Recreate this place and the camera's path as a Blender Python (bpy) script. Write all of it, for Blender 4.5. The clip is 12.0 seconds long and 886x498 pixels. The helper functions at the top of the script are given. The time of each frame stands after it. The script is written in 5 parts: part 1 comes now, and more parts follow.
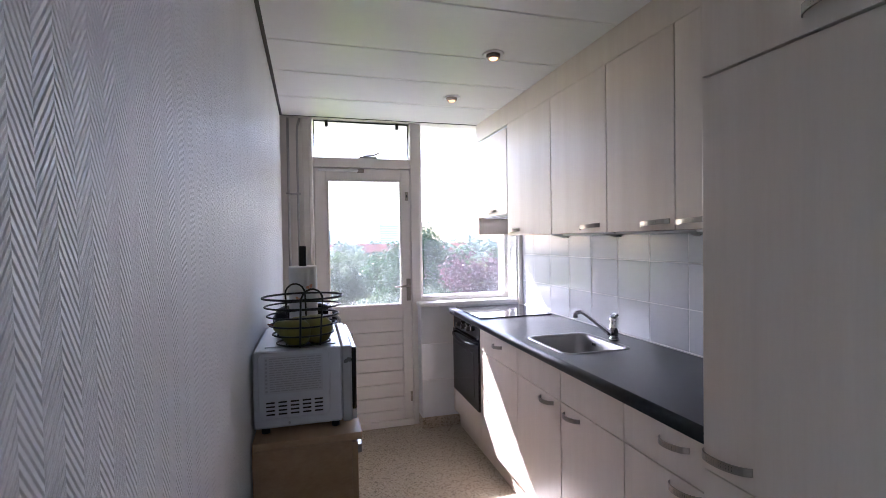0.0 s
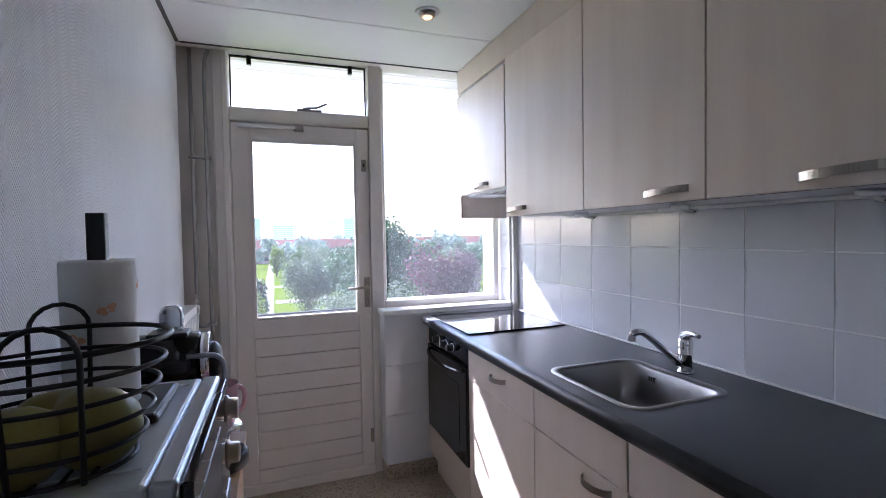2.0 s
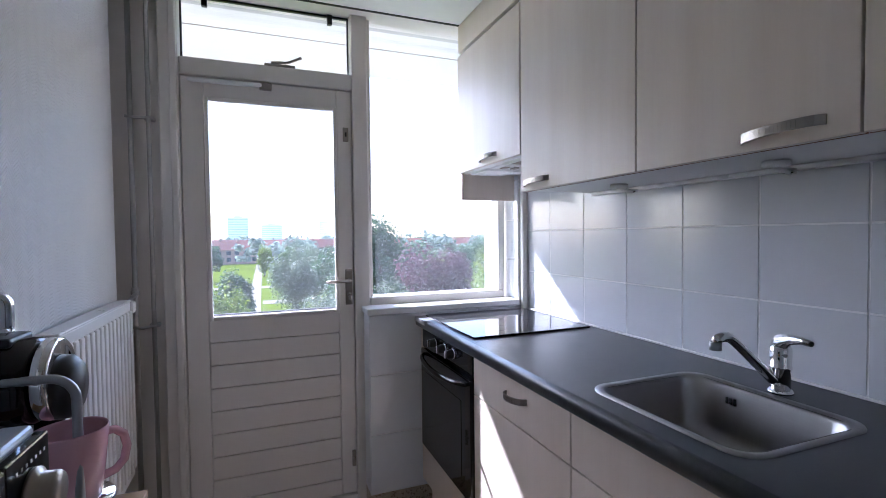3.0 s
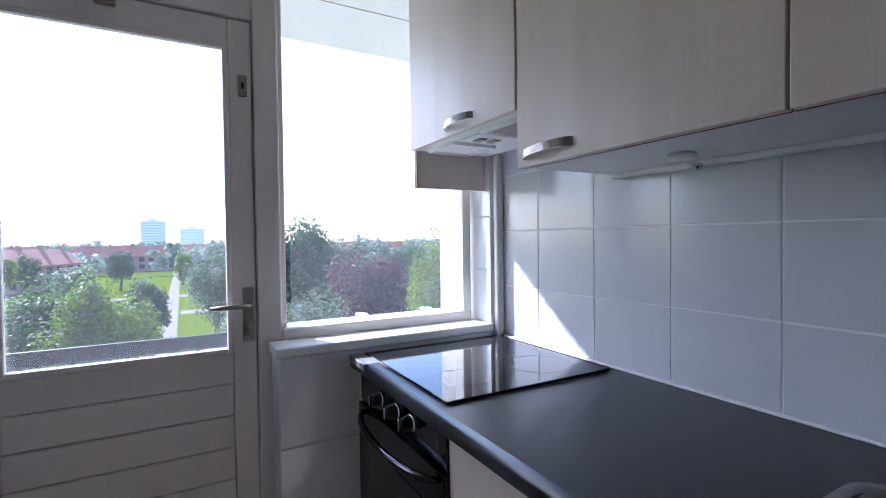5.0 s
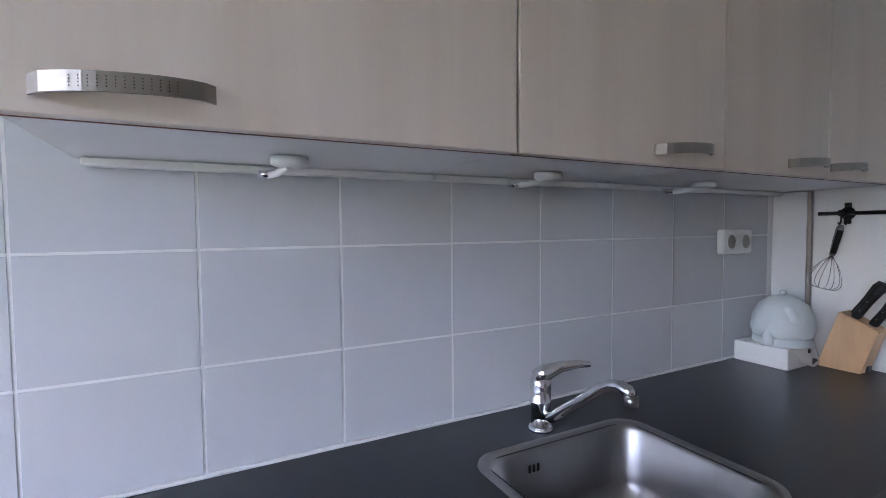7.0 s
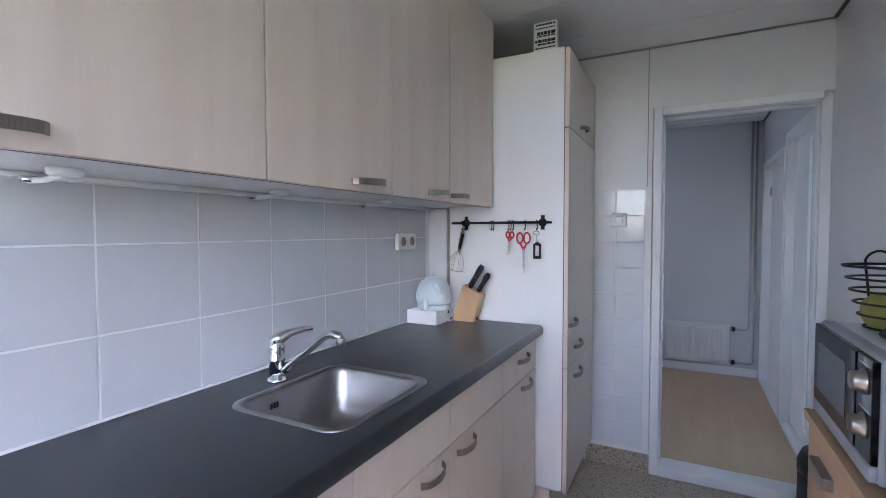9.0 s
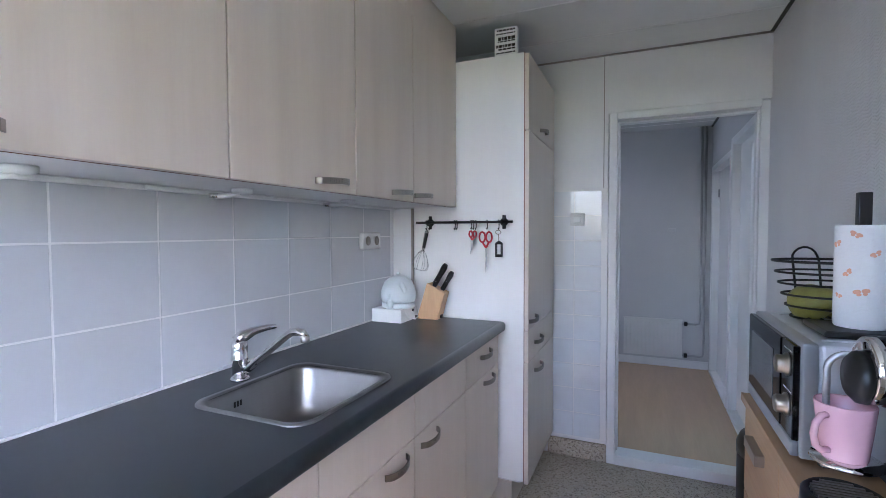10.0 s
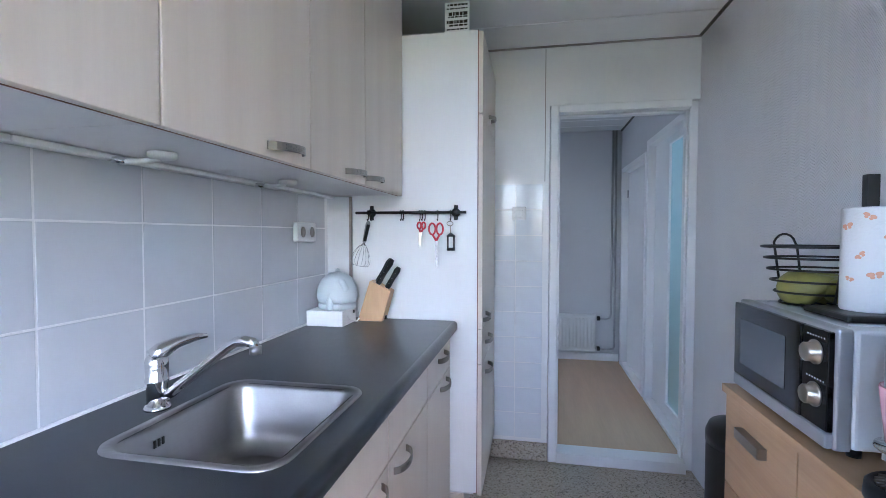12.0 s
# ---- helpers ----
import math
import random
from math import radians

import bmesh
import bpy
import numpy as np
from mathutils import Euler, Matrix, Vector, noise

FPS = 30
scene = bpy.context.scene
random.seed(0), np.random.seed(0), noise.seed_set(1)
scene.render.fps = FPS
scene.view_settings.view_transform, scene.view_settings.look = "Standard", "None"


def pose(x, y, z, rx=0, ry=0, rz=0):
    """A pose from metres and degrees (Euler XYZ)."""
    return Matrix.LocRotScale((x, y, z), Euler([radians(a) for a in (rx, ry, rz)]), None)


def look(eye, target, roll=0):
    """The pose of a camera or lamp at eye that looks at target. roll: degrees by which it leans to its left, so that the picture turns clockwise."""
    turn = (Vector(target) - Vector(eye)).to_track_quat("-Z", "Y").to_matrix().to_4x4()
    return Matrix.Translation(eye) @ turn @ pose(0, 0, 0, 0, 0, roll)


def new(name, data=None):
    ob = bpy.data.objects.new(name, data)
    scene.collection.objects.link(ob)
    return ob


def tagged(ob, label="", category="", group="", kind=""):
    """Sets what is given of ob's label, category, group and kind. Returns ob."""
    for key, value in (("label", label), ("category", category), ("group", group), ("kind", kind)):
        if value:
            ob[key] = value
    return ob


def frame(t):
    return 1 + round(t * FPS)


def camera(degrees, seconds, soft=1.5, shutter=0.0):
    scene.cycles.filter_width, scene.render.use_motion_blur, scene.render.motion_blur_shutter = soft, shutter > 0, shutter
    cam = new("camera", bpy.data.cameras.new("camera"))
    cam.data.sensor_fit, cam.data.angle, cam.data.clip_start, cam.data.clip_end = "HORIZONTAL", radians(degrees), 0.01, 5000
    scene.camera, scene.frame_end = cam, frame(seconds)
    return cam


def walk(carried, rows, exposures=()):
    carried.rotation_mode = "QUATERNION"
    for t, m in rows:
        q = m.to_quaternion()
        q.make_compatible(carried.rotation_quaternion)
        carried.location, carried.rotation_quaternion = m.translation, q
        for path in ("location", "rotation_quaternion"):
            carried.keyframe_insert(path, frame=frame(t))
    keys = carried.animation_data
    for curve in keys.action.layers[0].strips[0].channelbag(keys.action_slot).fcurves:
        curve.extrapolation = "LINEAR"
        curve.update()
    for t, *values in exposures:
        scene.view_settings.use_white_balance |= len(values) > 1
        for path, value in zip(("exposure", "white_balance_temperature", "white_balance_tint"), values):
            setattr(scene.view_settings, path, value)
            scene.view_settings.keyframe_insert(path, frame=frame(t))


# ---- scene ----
cam = camera(87.1, 12.0, soft=0.75)
PATH = [
    (0, (0.028, 0.105, 1.392), (0.567, 2.031, 1.355), -0.9),
    (0.5, (0.058, 0.225, 1.392), (0.621, 2.143, 1.336), -1),
    (1, (0.098, 0.444, 1.366), (0.703, 2.35, 1.312), -1.0),
    (1.5, (0.158, 0.698, 1.35), (0.805, 2.59, 1.294), -0.9),
    (2, (0.241, 0.975, 1.339), (0.92, 2.855, 1.277), -1.0),
    (2.5, (0.317, 1.23, 1.291), (1.016, 3.103, 1.234), -1.0),
    (2.7, (0.335, 1.302, 1.276), (1.045, 3.171, 1.215), -0.8),
    (4.5, (0.424, 1.75, 1.229), (1.196, 3.595, 1.204), -0.7),
    (5, (0.544, 2.004, 1.251), (1.521, 3.749, 1.208), -0.7),
    (5.5, (0.659, 2.238, 1.282), (2.051, 3.671, 1.201), -0.7),
    (6, (0.701, 2.447, 1.29), (2.556, 3.191, 1.222), -0.4),
    (6.5, (0.743, 2.589, 1.306), (2.737, 2.458, 1.226), -0.2),
    (7, (0.703, 2.725, 1.311), (2.473, 1.799, 1.22), -0.5),
    (7.5, (0.649, 2.833, 1.308), (2.031, 1.392, 1.189), 0.1),
    (7.7, (0.628, 2.855, 1.297), (1.898, 1.313, 1.197), 0.4),
    (9.3, (0.427, 3.06, 1.309), (1.3, 1.262, 1.233), -0.2),
    (9.5, (0.422, 3.066, 1.311), (1.261, 1.252, 1.237), -0.2),
    (10, (0.423, 3.065, 1.299), (1.214, 1.229, 1.226), -0.2),
    (10.5, (0.501, 3.033, 1.275), (1.224, 1.169, 1.202), -0.0),
    (11, (0.608, 2.983, 1.258), (1.228, 1.082, 1.184), 0.1),
    (11.5, (0.665, 2.951, 1.257), (1.154, 1.013, 1.184), 0.2),
    (12, (0.691, 2.936, 1.253), (1.07, 0.973, 1.189), 0.1),
]
EXPOSURES = [(0, 2.88, 5680, 27), (1.0, 2.74, 5560, 26), (2.5, 2.32, 5350, 23), (4.5, 2.04, 5200, 21), (5.0, 1.83, 5190, 20), (5.5, 1.72, 5040, 16), (6.0, 1.83, 5240, 19), (6.5, 2.13, 5430, 23), (7.5, 2.84, 5400, 22), (9.5, 3.10, 5340, 21), (12, 3.42, 5100, 18)]
walk(cam, [(t, look(eye, target, roll)) for t, eye, target, roll in PATH], EXPOSURES)

# ---------------------------------------------------------------- light
SUN_WAY = Vector((0.49, -1.0, -0.82)).normalized()
world = bpy.data.worlds.new("world")
scene.world = world
scene.cycles.caustics_reflective, scene.cycles.blur_glossy = True, 0.0
world.use_nodes = True
wn = world.node_tree
sky = wn.nodes.new("ShaderNodeTexSky")
sky.sky_type, sky.sun_disc = "NISHITA", False
sky.sun_elevation = math.asin(-SUN_WAY.z)
sky.sun_rotation = math.atan2(-SUN_WAY.x, -SUN_WAY.y)
sky.air_density, sky.dust_density = 1.0, 1.2
wn.links.new(sky.outputs[0], wn.nodes["Background"].inputs[0])
wn.nodes["Background"].inputs[1].default_value = 0.15

sun = new("sun", bpy.data.lights.new("sun", "SUN"))
sun.data.energy, sun.data.angle, sun.data.color = 4.8, radians(0.6), (1.0, 0.96, 0.91)
sun.matrix_world = look((0, 0, 8), Vector((0, 0, 8)) + SUN_WAY)


def unseen_lamp(name, at, towards, w, h, watts):
    """An unseen area lamp standing in for daylight from outside the view."""
    ob = new(name, bpy.data.lights.new(name, "AREA"))
    ob.data.shape, ob.data.size, ob.data.size_y = "RECTANGLE", w, h
    ob.data.energy, ob.data.color = watts, (0.92, 0.97, 1.0)
    ob.matrix_world = look(at, towards)
    return ob


unseen_lamp("daylight_side_room", (-1.45, -0.6, 1.5), (0.0, -0.6, 1.3), 1.2, 1.4, 3.2)
# added to brighten the hall; no opening is known on this side
unseen_lamp("fill_lamp_hall", (1.27, -0.95, 1.25), (0.0, -0.95, 1.0), 0.9, 1.6, 0.10)

# ---------------------------------------------------------------- materials


def nodes_of(name):
    m = bpy.data.materials.new(name)
    m.use_nodes = True
    return m, m.node_tree, m.node_tree.nodes["Principled BSDF"]


def add(nt, kind, **inputs):
    n = nt.nodes.new(kind)
    for k, v in inputs.items():
        n.inputs[k.replace("_", " ")].default_value = v
    return n


def coords(nt, scale=(1, 1, 1), kind="Object"):
    tc = nt.nodes.new("ShaderNodeTexCoord")
    mp = nt.nodes.new("ShaderNodeMapping")
    mp.inputs["Scale"].default_value = scale
    nt.links.new(tc.outputs[kind], mp.inputs[0])
    return mp.outputs[0]


def rgba(c):
    return (c[0], c[1], c[2], 1.0)


def surface(name, a, b=None, rough=0.5, metal=0.0, grain=(8, 8, 8), grain_detail=6.0, fine=(90, 90, 90),
            bump=0.15, vary=0.06, rough_vary=0.08, coat=0.0, spec=0.5):
    """Two scales of variation: broad colour drift and fine grain that also roughens and bumps."""
    m, nt, p = nodes_of(name)
    b = b or tuple(max(0, v * (1 - vary)) for v in a)
    n1 = add(nt, "ShaderNodeTexNoise", Scale=1.0, Detail=grain_detail, Roughness=0.55)
    nt.links.new(coords(nt, grain), n1.inputs["Vector"])
    n2 = add(nt, "ShaderNodeTexNoise", Scale=1.0, Detail=3.0)
    nt.links.new(coords(nt, fine), n2.inputs["Vector"])
    info = nt.nodes.new("ShaderNodeObjectInfo")
    ramp = nt.nodes.new("ShaderNodeValToRGB")
    ramp.color_ramp.elements[0].position, ramp.color_ramp.elements[1].position = 0.3, 0.7
    ramp.color_ramp.elements[0].color, ramp.color_ramp.elements[1].color = rgba(b), rgba(a)
    mixf = add(nt, "ShaderNodeMath")
    mixf.operation = "MULTIPLY_ADD"
    mixf.inputs[1].default_value = 0.25
    nt.links.new(n2.outputs[0], mixf.inputs[0])
    sub = add(nt, "ShaderNodeMath")
    sub.operation = "SUBTRACT"
    sub.inputs[1].default_value = 0.125
    nt.links.new(n1.outputs[0], sub.inputs[0])
    nt.links.new(sub.outputs[0], mixf.inputs[2])
    nt.links.new(mixf.outputs[0], ramp.inputs[0])
    hsv = nt.nodes.new("ShaderNodeHueSaturation")
    val = add(nt, "ShaderNodeMapRange")
    val.inputs["To Min"].default_value, val.inputs["To Max"].default_value = 0.985, 1.015
    nt.links.new(info.outputs["Random"], val.inputs[0])
    nt.links.new(val.outputs[0], hsv.inputs["Value"])
    nt.links.new(ramp.outputs[0], hsv.inputs["Color"])
    nt.links.new(hsv.outputs[0], p.inputs["Base Color"])
    rr = add(nt, "ShaderNodeMapRange")
    rr.inputs["To Min"].default_value, rr.inputs["To Max"].default_value = max(0.02, rough - rough_vary), rough + rough_vary
    nt.links.new(n1.outputs[0], rr.inputs[0])
    nt.links.new(rr.outputs[0], p.inputs["Roughness"])
    p.inputs["Metallic"].default_value = metal
    p.inputs["Coat Weight"].default_value = coat
    p.inputs["Specular IOR Level"].default_value = spec
    if bump:
        bp = add(nt, "ShaderNodeBump", Strength=bump, Distance=0.002)
        nt.links.new(n2.outputs[0], bp.inputs["Height"])
        nt.links.new(bp.outputs[0], p.inputs["Normal"])
    return m


WHITE = surface("white_paint", (0.83, 0.82, 0.80), rough=0.38, grain=(3, 3, 3), fine=(60, 60, 25), bump=0.12)
CREAM = surface("cream_wood_paint", (0.79, 0.755, 0.71), (0.745, 0.705, 0.655), rough=0.42, grain=(5, 5, 1.2), fine=(140, 140, 20), bump=0.18)
LAMINATE = surface("cream_laminate", (0.70, 0.615, 0.53), (0.645, 0.555, 0.47), rough=0.36, grain=(14, 14, 0.9), fine=(160, 160, 9), bump=0.08, rough_vary=0.05)
EDGE = surface("brown_edge_band", (0.20, 0.085, 0.05), rough=0.5, bump=0.1)
CARCASS = surface("white_carcass_board", (0.74, 0.73, 0.72), rough=0.4, bump=0.05)
SIDE = surface("pale_side_panel", (0.84, 0.835, 0.82), (0.81, 0.805, 0.79), rough=0.34, grain=(10, 10, 0.8), fine=(150, 150, 8), bump=0.06)
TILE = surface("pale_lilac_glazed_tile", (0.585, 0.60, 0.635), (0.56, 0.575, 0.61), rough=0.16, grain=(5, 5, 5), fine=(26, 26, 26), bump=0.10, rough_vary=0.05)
WTILE = surface("white_glazed_tile", (0.75, 0.77, 0.79), rough=0.09, grain=(6, 6, 6), fine=(20, 20, 20), bump=0.12, rough_vary=0.03)
GROUT = surface("pale_grout", (0.79, 0.79, 0.80), rough=0.85, fine=(300, 300, 300), bump=0.3)
WORKTOP = surface("anthracite_worktop", (0.021, 0.027, 0.031), (0.014, 0.018, 0.021), rough=0.31, grain=(40, 40, 40), fine=(420, 420, 420), bump=0.18, rough_vary=0.05)
STEEL = surface("brushed_steel", (0.36, 0.355, 0.35), (0.31, 0.305, 0.30), rough=0.34, metal=1.0, grain=(6, 14, 6), fine=(300, 30, 300), bump=0.03, rough_vary=0.04)
NICKEL = surface("satin_nickel", (0.36, 0.325, 0.28), rough=0.34, metal=1.0, grain=(30, 30, 30), bump=0.05)
CHROME = surface("chrome", (0.78, 0.78, 0.79), rough=0.06, metal=1.0, bump=0.0, rough_vary=0.03)
ZINC = surface("galvanised_pipe", (0.50, 0.50, 0.50), (0.40, 0.39, 0.38), rough=0.42, metal=0.8, grain=(20, 20, 6), bump=0.1)
BLACK = surface("black_plastic", (0.014, 0.014, 0.015), rough=0.38, bump=0.05)
BLACKMETAL = surface("black_coated_wire", (0.012, 0.011, 0.011), rough=0.42, bump=0.06)
GLOSSBLACK = surface("black_glass", (0.008, 0.008, 0.010), rough=0.04, bump=0.0, rough_vary=0.0)
HOBGLASS = surface("hob_glass", (0.010, 0.010, 0.012), rough=0.05, bump=0.0, rough_vary=0.0)
SILVER = surface("silver_enamel", (0.62, 0.64, 0.67), (0.56, 0.58, 0.61), rough=0.30, metal=0.30, grain=(6, 6, 6), fine=(300, 300, 300), bump=0.06)
SILVERTRIM = surface("silver_trim", (0.44, 0.45, 0.47), rough=0.3, metal=0.6, bump=0.04)
OAK = surface("sonoma_oak", (0.53, 0.36, 0.21), (0.39, 0.245, 0.13), rough=0.52, grain=(9, 1.1, 14), fine=(60, 7, 160), bump=0.18, rough_vary=0.06)
CEIL = surface("white_panel_ceiling", (0.87, 0.86, 0.845), rough=0.22, grain=(2, 2, 2), fine=(12, 40, 12), bump=0.05, rough_vary=0.04)
DARKTRIM = surface("dark_ceiling_trim", (0.06, 0.052, 0.047), rough=0.5)
GREYTRIM = surface("grey_ceiling_trim", (0.34, 0.30, 0.27), rough=0.5)
RADIATOR = surface("radiator_enamel", (0.76, 0.745, 0.71), rough=0.3, bump=0.05)
HALLWALL = surface("hall_plaster", (0.62, 0.61, 0.60), rough=0.8, grain=(2, 2, 2), fine=(70, 70, 70), bump=0.35)
LAMINATEFLOOR = surface("pale_laminate_floor", (0.58, 0.40, 0.245), (0.49, 0.325, 0.19), rough=0.4, grain=(10, 1.2, 5), fine=(80, 8, 30), bump=0.06)
PAPER = surface("kitchen_paper", (0.82, 0.81, 0.80), rough=0.9, fine=(160, 160, 160), bump=0.5)
PINK = surface("pink_ceramic", (0.72, 0.42, 0.47), rough=0.14, bump=0.02)
BEECH = surface("beech_wood", (0.62, 0.40, 0.21), (0.52, 0.32, 0.16), rough=0.45, grain=(30, 30, 4), fine=(200, 200, 20), bump=0.12)
PORCELAIN = surface("pale_blue_plastic", (0.66, 0.72, 0.74), rough=0.3, bump=0.03)
RED = surface("red_plastic", (0.55, 0.03, 0.05), rough=0.35, bump=0.04)
PEARGREEN = surface("pear_skin", (0.27, 0.25, 0.055), (0.19, 0.16, 0.035), rough=0.42, grain=(25, 25, 25), fine=(300, 300, 300), bump=0.2)
BRICK = surface("brown_brick", (0.30, 0.16, 0.11), (0.22, 0.11, 0.08), rough=0.9, grain=(20, 20, 20), bump=0.5)
MORTAR = surface("mortar", (0.42, 0.40, 0.37), rough=0.95, bump=0.5)
CONCRETE = surface("concrete", (0.55, 0.54, 0.52), (0.46, 0.45, 0.43), rough=0.85, fine=(60, 60, 60), bump=0.4)
RAILPAINT = surface("dark_grey_rail_paint", (0.016, 0.018, 0.021), rough=0.6, spec=0.1)
HOOKWHITE = surface("white_plastic", (0.78, 0.78, 0.77), rough=0.35, bump=0.03)


def glass(name, tint=(1, 1, 1), rough=0.0):
    m, nt, p = nodes_of(name)
    p.inputs["Base Color"].default_value = rgba(tint)
    p.inputs["Transmission Weight"].default_value = 1.0
    p.inputs["Roughness"].default_value = rough
    p.inputs["IOR"].default_value = 1.45
    return m


def veiled_glass(name, veil):
    """Clear glass with a faint translucent veil added, standing in for outdoor haze."""
    m = glass(name, (0.99, 1.0, 1.0))
    nt = m.node_tree
    film = nt.nodes.new("ShaderNodeBsdfTranslucent")
    film.inputs["Color"].default_value = (0.90, 0.95, 1.0, 1)
    n = add(nt, "ShaderNodeTexNoise", Scale=1.0, Detail=5.0)
    nt.links.new(coords(nt, (4, 4, 2)), n.inputs["Vector"])
    r = add(nt, "ShaderNodeMapRange")
    r.inputs["To Min"].default_value, r.inputs["To Max"].default_value = veil * 0.6, veil * 1.4
    nt.links.new(n.outputs[0], r.inputs[0])
    mix = nt.nodes.new("ShaderNodeMixShader")
    nt.links.new(r.outputs[0], mix.inputs[0])
    nt.links.new(nt.nodes["Principled BSDF"].outputs[0], mix.inputs[1])
    nt.links.new(film.outputs[0], mix.inputs[2])
    nt.links.new(mix.outputs[0], nt.nodes["Material Output"].inputs["Surface"])
    return m


# small veil share that pales the view outside as haze would
GLASS = veiled_glass("window_glass", 0.012)
FROSTED = glass("frosted_glass", (0.40, 0.62, 0.66), 0.4)


def glow(name, colour, strength):
    m, nt, p = nodes_of(name)
    p.inputs["Emission Color"].default_value = rgba(colour)
    p.inputs["Emission Strength"].default_value = strength
    return m


def wallpaper():
    """Woven wallpaper: columns of slanting ribs that meet in a zigzag."""
    m, nt, p = nodes_of("herringbone_wallpaper")
    tc = nt.nodes.new("ShaderNodeTexCoord")
    sep = nt.nodes.new("ShaderNodeSeparateXYZ")
    nt.links.new(tc.outputs["Object"], sep.inputs[0])

    def math_node(op, a, b=0.0, c=0.0):
        n = nt.nodes.new("ShaderNodeMath")
        n.operation = op
        for i, v in enumerate((a, b, c)):
            if isinstance(v, (int, float)):
                n.inputs[i].default_value = v
            else:
                nt.links.new(v, n.inputs[i])
        return n.outputs[0]

    wob = add(nt, "ShaderNodeTexNoise", Scale=1.0, Detail=3.0)
    nt.links.new(coords(nt, (40, 40, 25)), wob.inputs["Vector"])
    zig = math_node("PINGPONG", sep.outputs["Y"], 0.0275)
    v = math_node("MULTIPLY_ADD", zig, 1.5, sep.outputs["Z"])
    v = math_node("MULTIPLY_ADD", wob.outputs[0], 0.005, v)
    rib = math_node("SINE", math_node("MULTIPLY", v, 2 * math.pi / 0.0105))
    thread = add(nt, "ShaderNodeTexNoise", Scale=1.0, Detail=5.0, Roughness=0.7)
    nt.links.new(coords(nt, (160, 160, 60)), thread.inputs["Vector"])
    hgt = math_node("MULTIPLY_ADD", thread.outputs[0], 1.6, rib)
    bp = add(nt, "ShaderNodeBump", Strength=0.6, Distance=0.0018)
    nt.links.new(hgt, bp.inputs["Height"])
    nt.links.new(bp.outputs[0], p.inputs["Normal"])
    broad = add(nt, "ShaderNodeTexNoise", Scale=1.0, Detail=4.0)
    nt.links.new(coords(nt, (1.5, 2.5, 1.0)), broad.inputs["Vector"])
    ramp = nt.nodes.new("ShaderNodeValToRGB")
    ramp.color_ramp.elements[0].position, ramp.color_ramp.elements[1].position = 0.3, 0.7
    ramp.color_ramp.elements[0].color, ramp.color_ramp.elements[1].color = (0.72, 0.70, 0.69, 1), (0.79, 0.775, 0.765, 1)
    nt.links.new(broad.outputs[0], ramp.inputs[0])
    nt.links.new(ramp.outputs[0], p.inputs["Base Color"])
    p.inputs["Roughness"].default_value = 0.5
    return m


def terrazzo():
    m, nt, p = nodes_of("beige_terrazzo")
    vor = add(nt, "ShaderNodeTexVoronoi", Scale=150.0)
    nt.links.new(coords(nt), vor.inputs["Vector"])
    sep = nt.nodes.new("ShaderNodeSeparateColor")
    nt.links.new(vor.outputs["Color"], sep.inputs[0])
    ramp = nt.nodes.new("ShaderNodeValToRGB")
    el = ramp.color_ramp.elements
    el[0].position, el[0].color = 0.0, (0.20, 0.155, 0.11, 1)
    el[1].position, el[1].color = 1.0, (0.55, 0.48, 0.38, 1)
    for pos, c in ((0.12, (0.24, 0.19, 0.135, 1)), (0.2, (0.42, 0.35, 0.26, 1)), (0.6, (0.47, 0.40, 0.30, 1)), (0.86, (0.50, 0.43, 0.33, 1))):
        e = el.new(pos)
        e.color = c
    nt.links.new(sep.outputs[0], ramp.inputs[0])
    n = add(nt, "ShaderNodeTexNoise", Scale=3.0, Detail=6.0)
    nt.links.new(coords(nt), n.inputs["Vector"])
    mix = nt.nodes.new("ShaderNodeMix")
    mix.data_type, mix.blend_type = "RGBA", "MULTIPLY"
    mix.inputs[0].default_value = 0.5
    r2 = nt.nodes.new("ShaderNodeValToRGB")
    r2.color_ramp.elements[0].color, r2.color_ramp.elements[1].color = (0.7, 0.7, 0.68, 1), (1, 1, 1, 1)
    nt.links.new(n.outputs[0], r2.inputs[0])
    nt.links.new(ramp.outputs[0], mix.inputs[6])
    nt.links.new(r2.outputs[0], mix.inputs[7])
    nt.links.new(mix.outputs[2], p.inputs["Base Color"])
    p.inputs["Roughness"].default_value = 0.42
    return m


WALLPAPER = wallpaper()
TERRAZZO = terrazzo()

# ---------------------------------------------------------------- builders


def bx(bm, x0, x1, y0, y1, z0, z1, bevel=0.0, seg=2):
    """A box, with rounded edges where bevel is given."""
    tmp = bmesh.new()
    bmesh.ops.create_cube(tmp, size=1.0)
    for v in tmp.verts:
        v.co = Vector(((x0 + x1) / 2 + v.co.x * (x1 - x0), (y0 + y1) / 2 + v.co.y * (y1 - y0), (z0 + z1) / 2 + v.co.z * (z1 - z0)))
    if bevel:
        bevel = min(bevel, 0.49 * min(abs(x1 - x0), abs(y1 - y0), abs(z1 - z0)))
        bmesh.ops.bevel(tmp, geom=tmp.edges[:], offset=bevel, segments=seg, affect="EDGES", profile=0.5)
    join(bm, tmp)
    return bm


def join(bm, tmp, m=None):
    me = bpy.data.meshes.new("tmp")
    tmp.to_mesh(me)
    tmp.free()
    if m is not None:
        me.transform(m)
    bm.from_mesh(me)
    bpy.data.meshes.remove(me)


def box(*a, **k):
    return bx(bmesh.new(), *a, **k)


